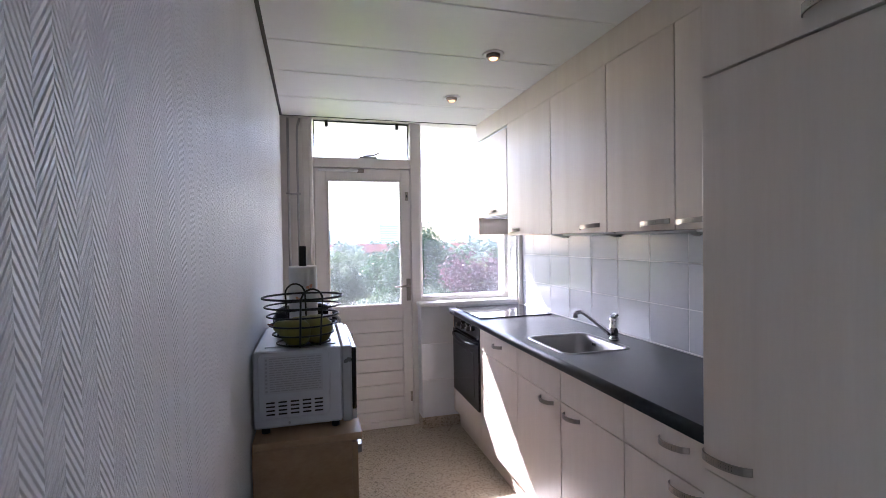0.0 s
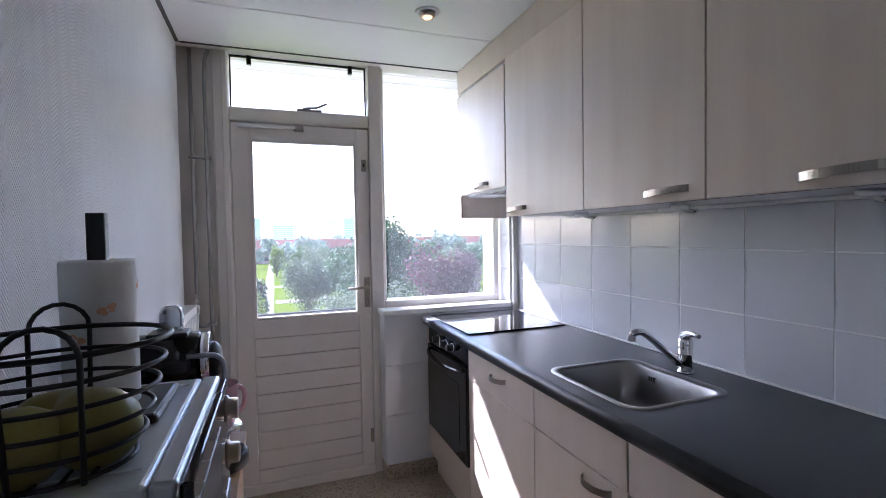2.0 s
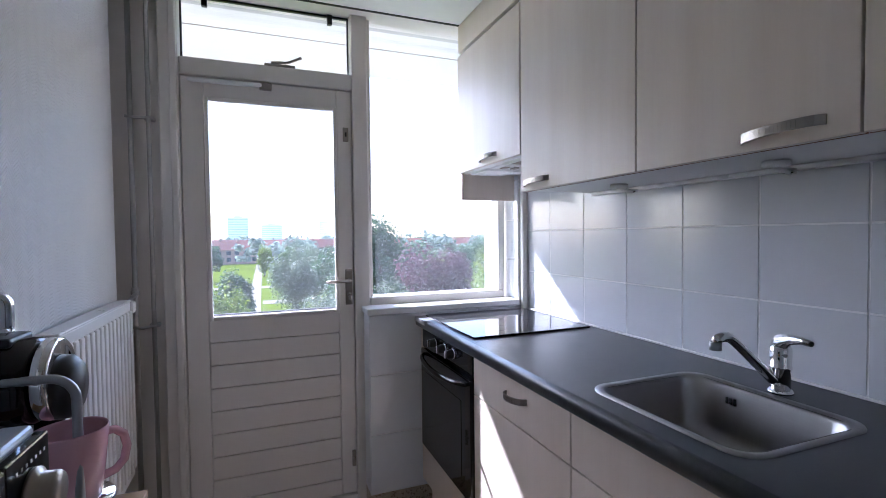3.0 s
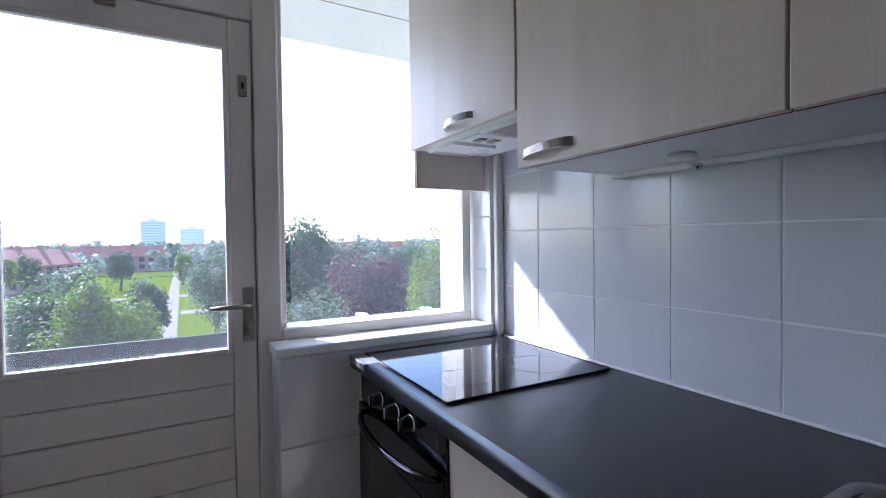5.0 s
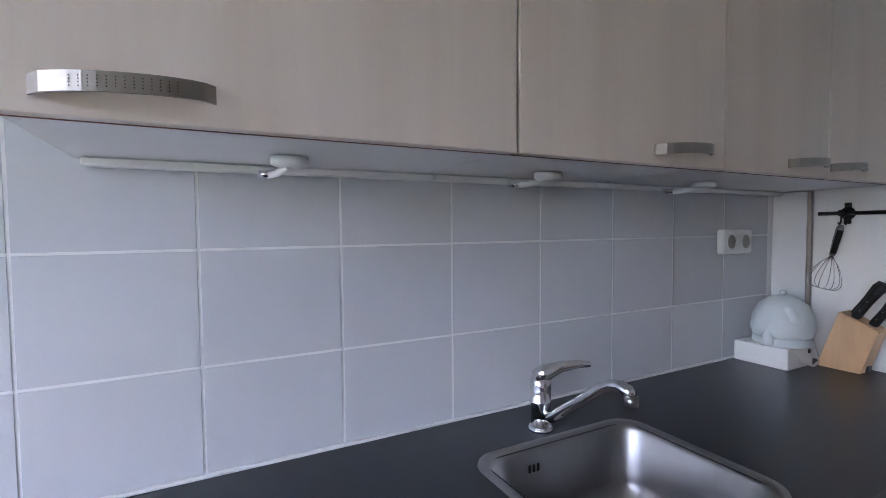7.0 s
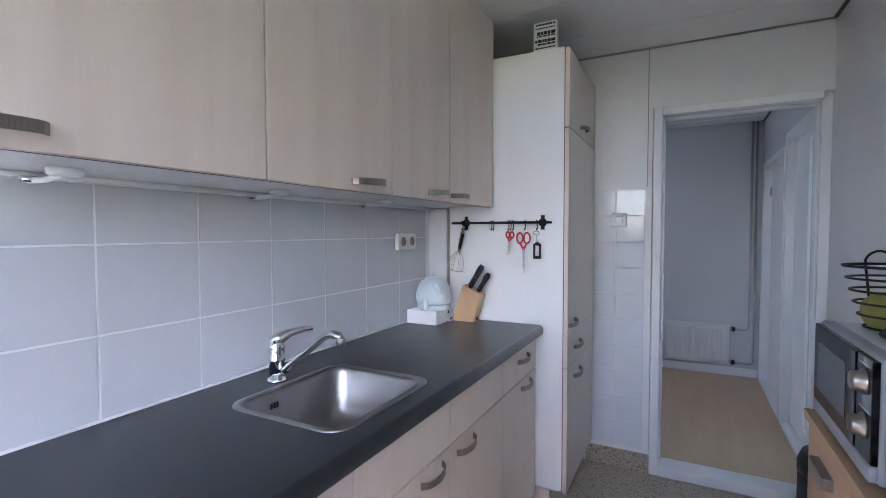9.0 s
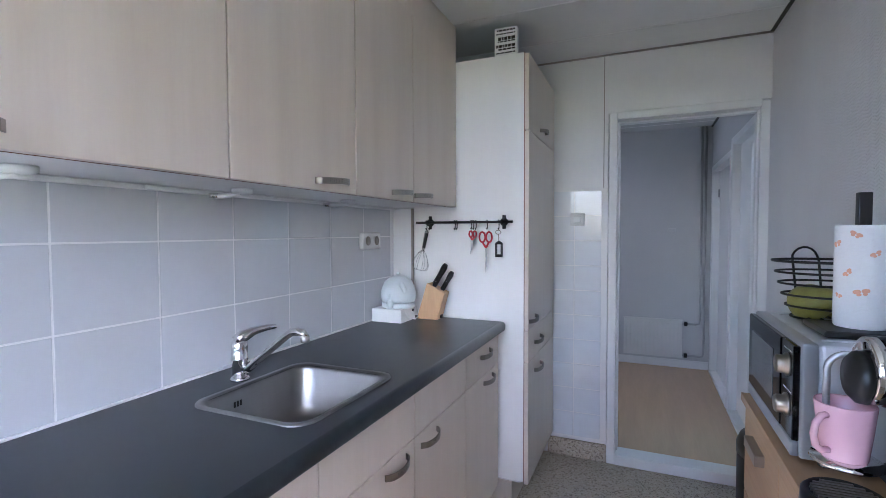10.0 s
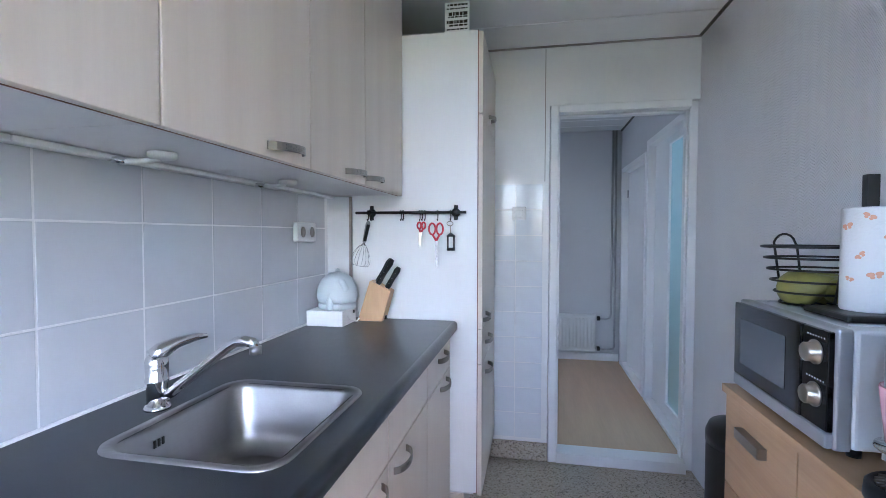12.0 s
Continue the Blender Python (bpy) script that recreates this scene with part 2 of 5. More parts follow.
def tube(bm, pts, r, n=8, closed=False):
    """A round bar along a line of points; r may be a list."""
    pts = [Vector(q) for q in pts]
    rings, count = [], len(pts)
    up = None
    for i, q in enumerate(pts):
        a = pts[(i - 1) % count] if (closed or i) else pts[0]
        b = pts[(i + 1) % count] if (closed or i < count - 1) else pts[-1]
        d = (b - a).normalized()
        if up is None:
            up = d.orthogonal().normalized()
        up = (up - d * up.dot(d)).normalized()
        side = d.cross(up)
        rad = r[i] if isinstance(r, (list, tuple)) else r
        rings.append([bm.verts.new(q + (up * math.cos(2 * math.pi * k / n) + side * math.sin(2 * math.pi * k / n)) * rad) for k in range(n)])
    for i in range(count if closed else count - 1):
        A, B = rings[i], rings[(i + 1) % count]
        for k in range(n):
            f = bm.faces.new((A[k], A[(k + 1) % n], B[(k + 1) % n], B[k]))
            f.smooth = True
    if not closed:
        bm.faces.new(rings[0][::-1])
        bm.faces.new(rings[-1])
    return bm


def lathe(bm, profile, centre, n=24, axis="z"):
    """A turned body from (radius, height) pairs about an axis through centre."""
    rings = []
    for r, h in profile:
        ring = []
        for k in range(n):
            a = 2 * math.pi * k / n
            u, w = max(r, 1e-5) * math.cos(a), max(r, 1e-5) * math.sin(a)
            q = {"z": (u, w, h), "x": (h, u, w), "y": (w, h, u)}[axis]
            ring.append(bm.verts.new(Vector(centre) + Vector(q)))
        rings.append(ring)
    for A, B in zip(rings, rings[1:]):
        for k in range(n):
            f = bm.faces.new((A[k], A[(k + 1) % n], B[(k + 1) % n], B[k]))
            f.smooth = True
    bm.faces.new(rings[0][::-1])
    bm.faces.new(rings[-1])
    return bm


def arc(centre, r, a0, a1, n, plane="xz"):
    out = []
    for i in range(n + 1):
        a = radians(a0 + (a1 - a0) * i / n)
        u, w = r * math.cos(a), r * math.sin(a)
        q = {"xz": (u, 0, w), "yz": (0, u, w), "xy": (u, w, 0)}[plane]
        out.append(Vector(centre) + Vector(q))
    return out


def where(ob):
    at = Vector((0, 0, 0))
    while ob is not None:
        at = at + ob.location
        ob = ob.parent
    return at


def mesh_of(name, bm, material, at=(0, 0, 0)):
    bmesh.ops.recalc_face_normals(bm, faces=bm.faces[:])
    me = bpy.data.meshes.new(name)
    bm.to_mesh(me)
    bm.free()
    me.transform(Matrix.Translation(-Vector(at)))
    me.materials.append(material)
    return me


def part(name, bm, material, parent, label=""):
    ob = new(name, mesh_of(name, bm, material, where(parent)))
    ob.parent = parent
    if label:
        tagged(ob, label)
    return ob


def thing(name, at, label, category, group=""):
    ob = new(name)
    ob.empty_display_size = 0.05
    ob.location = at
    return tagged(ob, label, category, group)


def solid(name, bm, material, label, category, kind="", group=""):
    ob = new(name, mesh_of(name, bm, material))
    return tagged(ob, label, category, group, kind)


def structure(name, bm, material, label, category=""):
    return solid(name, bm, material, label, category, "structure")


# ---------------------------------------------------------------- rooms
LEFT, RIGHT, BACK, FRONT, TOP = -0.170, 1.59, 0.33, 3.55, 2.263
COUNTER = 0.886

structure("floor", box(LEFT, RIGHT, 0.24, 3.75, -0.15, 0.0), TERRAZZO, "speckled beige terrazzo kitchen floor", "floor")
structure("floor_hall", box(LEFT - 0.06, 1.3, -2.0, 0.24, -0.15, 0.002), LAMINATEFLOOR, "pale wood laminate floor of the hall", "floor")


def skewed(*a, **k):
    """A box along the wallpapered wall, which runs slightly out of square."""
    bm = box(*a, **k)
    for v in bm.verts:
        v.co.x += 0.030 * (1 - min(1.0, max(0.0, v.co.y / 3.4)))
    return bm


structure("wall_left", skewed(LEFT - 0.12, LEFT, 0.24, 3.47, 0.0, 2.45), WALLPAPER, "pale grey wall with herringbone woven wallpaper", "wall")
structure("wall_right", box(RIGHT, RIGHT + 0.15, -2.15, 3.9, -0.1, 2.45), GROUT, "plastered wall behind the kitchen units", "wall")
bm = bmesh.new()
bx(bm, 0.607, RIGHT, 0.24, BACK, 0.0, 2.45)
bx(bm, LEFT, 0.607, 0.24, BACK, 1.945, 2.45)
bx(bm, LEFT - 0.12, LEFT, 0.2, 0.24, 0.0, 2.45)
structure("wall_back", bm, WHITE, "white painted boarded wall round the hall doorway", "wall")

# ceiling: long panels across the room
bm = bmesh.new()
edges = [0.24, 0.62, 1.02, 1.405, 1.765, 2.225, 2.60, 3.03, 3.462]
for a, b in zip(edges, edges[1:]):
    bx(bm, LEFT + 0.012, RIGHT, a + 0.0025, b - 0.0025, TOP, TOP + 0.012, 0.003, 1)
bx(bm, LEFT - 0.1, RIGHT + 0.1, 0.1, 3.9, TOP + 0.045, TOP + 0.2)
ceiling = structure("ceiling", bm, CEIL, "glossy white panel ceiling with narrow joints", "ceiling")
structure("trim_left", skewed(LEFT, LEFT + 0.016, BACK, 3.46, TOP - 0.004, TOP + 0.03), DARKTRIM, "dark edge strip along the ceiling", "trim")
structure("trim_back", box(LEFT + 0.017, RIGHT, BACK, BACK + 0.014, TOP - 0.006, TOP + 0.03), GREYTRIM, "grey edge strip along the ceiling", "trim")
structure("trim_front", box(LEFT + 0.017, RIGHT, 3.464, 3.472, TOP - 0.002, TOP + 0.03), DARKTRIM, "thin dark edge strip above the window", "trim")
structure("trim_window_head", box(LEFT - 0.05, RIGHT, 3.474, 3.549, TOP + 0.010, TOP + 0.04, bevel=0.003), CREAM, "cream head board above the window", "trim")

# window wall: frame with balcony door, fanlight and window
F0, F1 = 3.55, 3.66


bm = bmesh.new()
bx(bm, -0.030, 0.043, F0, F1, 0.0, 2.29, 0.006)
bx(bm, 0.012, 0.040, F0 - 0.022, F0, 0.0, 2.27, 0.006)
bx(bm, 0.746, 0.819, F0, F1, 0.0, 2.29, 0.006)
bx(bm, 0.043, 0.746, F0, F1, 1.930, 2.002, 0.006)
bx(bm, 0.043, 0.746, F0, F1, 2.276, 2.30, 0.004)
bx(bm, 0.819, 1.535, F0, F1, 2.276, 2.30, 0.004)
bx(bm, 0.819, 1.535, F0, F1, 0.90, 0.970, 0.006)
bx(bm, 1.498, 1.535, F0, 3.625, 0.970, 2.276, 0.006)
bx(bm, 0.724, 0.7455, 3.606, F1 - 0.002, 0.05, 1.929)
bx(bm, 0.0435, 0.063, 3.606, F1 - 0.002, 0.05, 1.929)
bx(bm, 0.0635, 0.7235, 3.606, F1 - 0.002, 1.910, 1.929)
bx(bm, 0.819, 0.838, F0 + 0.03, F1, 0.970, 2.276, 0.003)
window = structure("window_1", bm, CREAM, "cream painted timber window frame with fixed pane and fanlight", "window")
pane = part("pane", box(0.832, 1.502, 3.612, 3.618, 0.964, 2.28), GLASS, window, "clear window pane")
pane.visible_shadow = False
fan = part("fanlight", box(0.047, 0.742, 3.60, 3.606, 2.006, 2.274), GLASS, window, "clear fanlight pane")
fan.visible_shadow = False
bm = box(0.047, 0.742, 3.594, 3.61, 2.266, 2.274)
bx(bm, 0.047, 0.054, 3.594, 3.61, 2.004, 2.274)
bx(bm, 0.735, 0.742, 3.594, 3.61, 2.004, 2.274)
part("fanlight_edge", bm, BLACK, window, "thin dark edge round the fanlight")
for hx in (0.13, 0.645):
    part("hinge", box(hx, hx + 0.022, 3.575, 3.60, 2.228, 2.272, bevel=0.003), BLACK, window, "small black hinge")
bm = box(0.372, 0.50, 3.566, 3.588, 2.003, 2.018, bevel=0.003)
tube(bm, [(0.40, 3.565, 2.020), (0.47, 3.558, 2.024), (0.525, 3.54, 2.046)], 0.006)
part("stay", bm, GREYTRIM, window, "grey casement stay of the fanlight")

# balcony door
door = structure("door_1", box(0.046, 0.132, 3.562, 3.602, 0.05, 1.927, bevel=0.004), CREAM, "cream painted balcony door with a large pane and boarded lower panel", "door")
part("stile", box(0.676, 0.743, 3.562, 3.602, 0.05, 1.927, bevel=0.004), CREAM, door)
part("top_rail", box(0.132, 0.676, 3.562, 3.602, 1.846, 1.927, bevel=0.004), CREAM, door)
part("mid_rail", box(0.132, 0.676, 3.562, 3.602, 0.815, 0.908, bevel=0.004), CREAM, door)
part("bottom_rail", box(0.132, 0.676, 3.562, 3.602, 0.05, 0.12, bevel=0.004), CREAM, door)
bm = bmesh.new()
for a in ((0.132, 0.149, 0.908, 1.846), (0.660, 0.676, 0.908, 1.846), (0.149, 0.660, 0.908, 0.925), (0.149, 0.660, 1.830, 1.846)):
    bx(bm, a[0], a[1], 3.554, 3.575, a[2], a[3], 0.004)
part("glazing_bead", bm, CREAM, door)
dpane = part("pane", box(0.14, 0.668, 3.582, 3.587, 0.915, 1.84), GLASS, door, "clear door pane")
dpane.visible_shadow = False
part("panel_back", box(0.133, 0.675, 3.5945, 3.601, 0.121, 0.814), CREAM, door)
zs = [0.121 + k * (0.814 - 0.121) / 7 for k in range(8)]
for a, b in zip(zs, zs[1:]):
    part("board", box(0.133, 0.675, 3.566, 3.594, a + 0.0012, b - 0.0012, bevel=0.005), CREAM, door)
structure("threshold_balcony", box(0.043, 0.746, 3.545, 3.70, 0.0, 0.048, bevel=0.005), CREAM, "cream painted threshold of the balcony door", "threshold")

# wall below the window, sill and right reveal
bm = box(0.785, RIGHT, 3.44, 3.75, 0.085, 0.905)
pier = structure("wall_window", bm, GROUT, "low tiled wall below the window", "wall")
structure("wall_window_foot", box(0.785, RIGHT, 3.445, 3.75, 0.0, 0.085), TERRAZZO, "terrazzo base below the tiled wall", "baseboard")
structure("sill", box(0.775, 1.552, 3.425, F0, 0.905, 0.934, bevel=0.006), WHITE, "white window sill", "sill")
structure("reveal_right", box(1.552, RIGHT, 3.43, 3.63, 0.905, 2.45), WHITE, "white tiled window reveal", "wall")
structure("reveal_trim", box(1.556, RIGHT, 3.405, 3.43, COUNTER, 1.56, bevel=0.008), CREAM, "narrow upright strip in the window corner", "trim")
structure("wall_left_window", box(LEFT - 0.12, -0.031, 3.58, 3.75, 0.0, 2.45), CREAM, "cream boarded corner behind the heating pipes", "wall")
structure("wall_left_corner", box(LEFT - 0.12, LEFT - 0.06, 3.47, 3.58, 0.0, 2.45), CREAM, "corner beside the window", "wall")
structure("lintel", box(LEFT - 0.12, RIGHT, F0, 3.75, 2.302, 2.45), CONCRETE, "wall above the window", "wall")

# ---------------------------------------------------------------- kitchen units


def bow_handle(parent, at, along="y", out=(-1, 0, 0), length=0.115):
    """A bowed flat strip handle; a dotted relief on its face."""
    at, out = Vector(at), Vector(out)
    ax = {"y": Vector((0, 1, 0)), "x": Vector((1, 0, 0))}[along]
    bm = bmesh.new()
    n, half = 14, length / 2
    rows = []
    for i in range(n + 1):
        u = -1 + 2 * i / n
        d = 0.027 * (1 - u * u) ** 0.6 + 0.001
        drop = -0.004 * u
        c = at + ax * (u * half) + out * d
        row = []
        for dz, dd in ((-0.009, 0.0), (-0.009, 0.004), (0.009, 0.004), (0.009, 0.0)):
            row.append(bm.verts.new(c + Vector((0, 0, dz + drop)) + out * dd))
        rows.append(row)
    for A, B in zip(rows, rows[1:]):
        for k in range(4):
            f = bm.faces.new((A[k], A[(k + 1) % 4], B[(k + 1) % 4], B[k]))
    bm.faces.new(rows[0])
    bm.faces.new(rows[-1][::-1])
    h = part("handle", bm, NICKEL, parent, "bowed satin metal handle")
    bm = bmesh.new()
    for i in range(13):
        u = -0.55 + 1.1 * i / 12
        d = 0.027 * (1 - u * u) ** 0.6 + 0.0048
        for j in range(4):
            q = at + ax * (u * half) + out * d + Vector((0, 0, -0.0045 + 0.003 * j - 0.004 * u))
            v = [bm.verts.new(q + ax * (0.0009 * a) + Vector((0, 0, 0.0009 * b))) for a, b in ((-1, 0), (0, 1), (1, 0), (0, -1))]
            w = bm.verts.new(q + out * 0.0008)
            for k in range(4):
                bm.faces.new((v[k], v[(k + 1) % 4], w))
    part("relief", bm, BLACKMETAL, h, "dotted relief")["kind"] = "stuff"
    return h


def front(parent, name, x, y0, y1, z0, z1, label=""):
    """A front panel facing the room, with a thin brown edge band round it."""
    part("edge_band", box(x + 0.0192, x + 0.0206, y0 + 0.0008, y1 - 0.0008, z0 + 0.0008, z1 - 0.0008), EDGE, parent, "brown edge band")
    p = part(name, box(x, x + 0.019, y0 + 0.0022, y1 - 0.0022, z0 + 0.0022, z1 - 0.0022, bevel=0.0015), LAMINATE, parent, label)
    return p


FX = 1.03
PL = 0.125
DL = 0.70
base_units = (
    ("a", 2.305, 2.858, "cream base cabinet with a drawer above a door"),
    ("b", 1.87, 2.305, "cream sink cabinet with a door below a fixed front"),
    ("c", 1.45, 1.87, "cream sink cabinet with a door below a fixed front"),
    ("d", 1.02, 1.45, "narrow cream base cabinet with a drawer above a door"),
)
for key, y0, y1, label in base_units:
    u = thing("base_cabinet", (1.3, (y0 + y1) / 2, PL), label, "cabinet", "base cabinets")
    top = COUNTER - 0.045 if key in "ad" else 0.70
    part("body", box(FX + 0.021, RIGHT - 0.002, y0 + 0.0005, y1 - 0.0005, PL, top), CARCASS, u)
    if key in "bc":
        part("rail", box(FX + 0.021, FX + 0.04, y0 + 0.0005, y1 - 0.0005, 0.701, COUNTER - 0.045), EDGE, u)
    d1 = front(u, "drawer" if key in "ad" else "fixed_front", FX, y0, y1, DL, COUNTER - 0.045)
    d2 = front(u, "door", FX, y0, y1, PL + 0.002, DL)
    mid = (y0 + y1) / 2
    if key == "a":
        bow_handle(d1, (FX, 2.56, 0.785))
    if key == "b":
        bow_handle(d2, (FX, 1.985, 0.668))
    if key == "c":
        bow_handle(d2, (FX, 1.775, 0.664))
    if key == "d":
        bow_handle(d1, (FX, 1.22, 0.79))
        bow_handle(d2, (FX, 1.18, 0.672))
solid("plinth", box(FX + 0.045, FX + 0.06, 0.99, 3.435, 0.0, PL, bevel=0.002), LAMINATE, "cream plinth board below the base cabinets", "plinth")

# built-in oven
ov = thing("oven", (1.3, 3.14, PL), "black built-in electric oven with glass door and knobs", "oven")
part("housing", box(FX + 0.022, RIGHT - 0.002, 2.860, 3.425, 0.28, COUNTER - 0.045), BLACK, ov)
part("control_panel", box(FX - 0.004, FX + 0.02, 2.860, 3.405, 0.752, COUNTER - 0.045, bevel=0.003), GLOSSBLACK, ov)
odoor = part("door", box(FX - 0.012, FX + 0.02, 2.860, 3.405, 0.300, 0.747, bevel=0.004), GLOSSBLACK, ov, "black glass oven door")
part("window", box(FX - 0.0137, FX - 0.0118, 2.945, 3.33, 0.37, 0.65), surface("smoked_oven_glass", (0.030, 0.030, 0.030), rough=0.12, bump=0.0), odoor, "smoked glass window")
bm = bmesh.new()
bow = [(FX - 0.012 - 0.046 * (1 - u * u) ** 0.5, 3.12 + 0.235 * u, 0.728 - 0.012 * (1 - u * u)) for u in [math.sin(math.pi * (i / 14 - 0.5)) for i in range(15)]]
tube(bm, bow, [0.007 + 0.004 * math.sin(math.pi * i / 14) for i in range(15)], 10)
part("handle", bm, GLOSSBLACK, odoor, "bowed black handle")
for ky in (3.23, 3.12, 3.03):
    k = part("knob", lathe(bmesh.new(), [(0.019, 0.0), (0.019, -0.012), (0.016, -0.026), (0.013, -0.030), (0.0, -0.030)], (FX - 0.004, ky, 0.803), 20, "x"), BLACK, ov)
    part("ring", lathe(bmesh.new(), [(0.0215, 0.0), (0.0215, -0.004), (0.019, -0.006), (0.0, -0.006)], (FX - 0.004, ky, 0.803), 20, "x"), CHROME, k, "bright metal ring")
    part("grip", box(FX - 0.042, FX - 0.030, ky - 0.004, ky + 0.004, 0.788, 0.818, bevel=0.002), CHROME, k, "bright grip bar")
bcab = thing("oven_cabinet", (1.3, 3.14, PL), "cream cabinet front below the built-in oven", "cabinet", "base cabinets")
part("body", box(FX + 0.021, RIGHT - 0.002, 2.860, 3.425, PL, 0.275), CARCASS, bcab)
part("front", box(FX, FX + 0.019, 2.860, 3.405, PL + 0.002, 0.296, bevel=0.0018), LAMINATE, bcab)
part("filler", box(FX + 0.0, FX + 0.02, 3.4065, 3.4385, PL, 0.83), LAMINATE, bcab)

# worktop with sink cut-out
SX0, SX1, SY0, SY1 = 1.083, 1.412, 1.905, 2.292


def rounded_rect(x0, x1, y0, y1, r, n=6):
    pts = []
    for cx, cy, a0 in ((x1 - r, y1 - r, 0), (x0 + r, y1 - r, 90), (x0 + r, y0 + r, 180), (x1 - r, y0 + r, 270)):
        for i in range(n + 1):
            a = radians(a0 + 90 * i / n)
            pts.append((cx + r * math.cos(a), cy + r * math.sin(a)))
    return pts


def worktop_mesh():
    bm = bmesh.new()
    y0, y1, xb, r, th = 1.0, 3.438, RIGHT - 0.002, 0.018, 0.042
    x0 = 1.003
    prof = [(xb, COUNTER)] + [(x0 + r - r * math.sin(radians(a)), COUNTER - r + r * math.cos(radians(a))) for a in range(0, 91, 15)]
    prof += [(x0, COUNTER - th + 0.006), (x0 + 0.006, COUNTER - th), (xb, COUNTER - th)]
    ys = [y0, SY0 + 0.01, SY1 - 0.01, y1]
    loops = [[bm.verts.new((px, yy, pz)) for px, pz in prof] for yy in ys]
    top_edge = {}
    for i, (A, B) in enumerate(zip(loops, loops[1:])):
        for k in range(len(prof) - 1):
            if i == 1 and (k == 0 or k == len(prof) - 2):
                continue
            f = bm.faces.new((A[k], A[k + 1], B[k + 1], B[k]))
            f.smooth = 0 < k < len(prof) - 2
        bm.faces.new((A[-1], A[0], B[0], B[-1]))
    bm.faces.new(loops[0][::-1])
    bm.faces.new(loops[-1])
    # strips beside the cut-out on top
    for (xa, xb2) in ((x0 + r, SX0 + 0.01), (SX1 - 0.01, xb)):
        v = [bm.verts.new(q) for q in ((xa, ys[1], COUNTER), (xb2, ys[1], COUNTER), (xb2, ys[2], COUNTER), (xa, ys[2], COUNTER))]
        bm.faces.new(v)
    return bm


wt = solid("worktop", worktop_mesh(), WORKTOP, "long dark grey laminate worktop with rounded front edge", "worktop")
part("end_strip", box(0.998, 1.05, 3.30, 3.4395, COUNTER - 0.020, COUNTER + 0.001, bevel=0.003), SILVERTRIM, wt, "pale metal end strip")
part("seal", box(RIGHT - 0.012, RIGHT - 0.003, 1.0, 3.40, COUNTER + 0.0005, COUNTER + 0.007, bevel=0.002), HOOKWHITE, wt, "white sealant line")


def loft(bm, loops, smooth=True, close_last=True):
    rings = [[bm.verts.new(q) for q in lp] for lp in loops]
    n = len(rings[0])
    for A, B in zip(rings, rings[1:]):
        for k in range(n):
            f = bm.faces.new((A[k], A[(k + 1) % n], B[(k + 1) % n], B[k]))
            f.smooth = smooth
    if close_last:
        bm.faces.new(rings[-1])
    return rings


def rr3(x0, x1, y0, y1, r, z):
    return [(x, y, z) for x, y in rounded_rect(x0, x1, y0, y1, r)]


sink = thing("sink", ((SX0 + SX1) / 2, (SY0 + SY1) / 2, COUNTER), "brushed stainless steel sink set into the dark worktop", "sink")
bm = bmesh.new()
loft(bm, [rr3(SX0 - 0.012, SX1 + 0.012, SY0 - 0.012, SY1 + 0.012, 0.055, COUNTER + 0.0005),
          rr3(SX0 - 0.011, SX1 + 0.011, SY0 - 0.011, SY1 + 0.011, 0.054, COUNTER + 0.004),
          rr3(SX0 + 0.004, SX1 - 0.004, SY0 + 0.004, SY1 - 0.004, 0.05, COUNTER + 0.003),
          rr3(SX0 + 0.010, SX1 - 0.010, SY0 + 0.010, SY1 - 0.010, 0.05, 0.876),
          rr3(SX0 + 0.020, SX1 - 0.020, SY0 + 0.020, SY1 - 0.020, 0.055, COUNTER - 0.11),
          rr3(SX0 + 0.030, SX1 - 0.030, SY0 + 0.030, SY1 - 0.030, 0.055, COUNTER - 0.14),
          rr3(SX0 + 0.055, SX1 - 0.055, SY0 + 0.055, SY1 - 0.055, 0.05, COUNTER - 0.152)])
part("bowl", bm, STEEL, sink)
cx, cy = (SX0 + SX1) / 2, (SY0 + SY1) / 2
dr = part("drain", lathe(bmesh.new(), [(0.045, 0.0), (0.045, 0.002), (0.04, 0.003), (0.032, -0.001), (0.0, -0.001)], (cx, cy, COUNTER - 0.1515), 28), CHROME, sink, "round bright drain")
part("plug", lathe(bmesh.new(), [(0.02, 0), (0.02, 0.004), (0.008, 0.006), (0.006, 0.014), (0.0, 0.014)], (cx, cy, COUNTER - 0.1525), 20), STEEL, dr)
ovf = bmesh.new()
for k in range(3):
    bx(ovf, SX1 - 0.0195, SX1 - 0.0160, cy + 0.060 + 0.010 * k, cy + 0.066 + 0.010 * k, COUNTER - 0.042, COUNTER - 0.027, 0.001, 1)
part("overflow", ovf, BLACK, sink, "dark overflow slots")

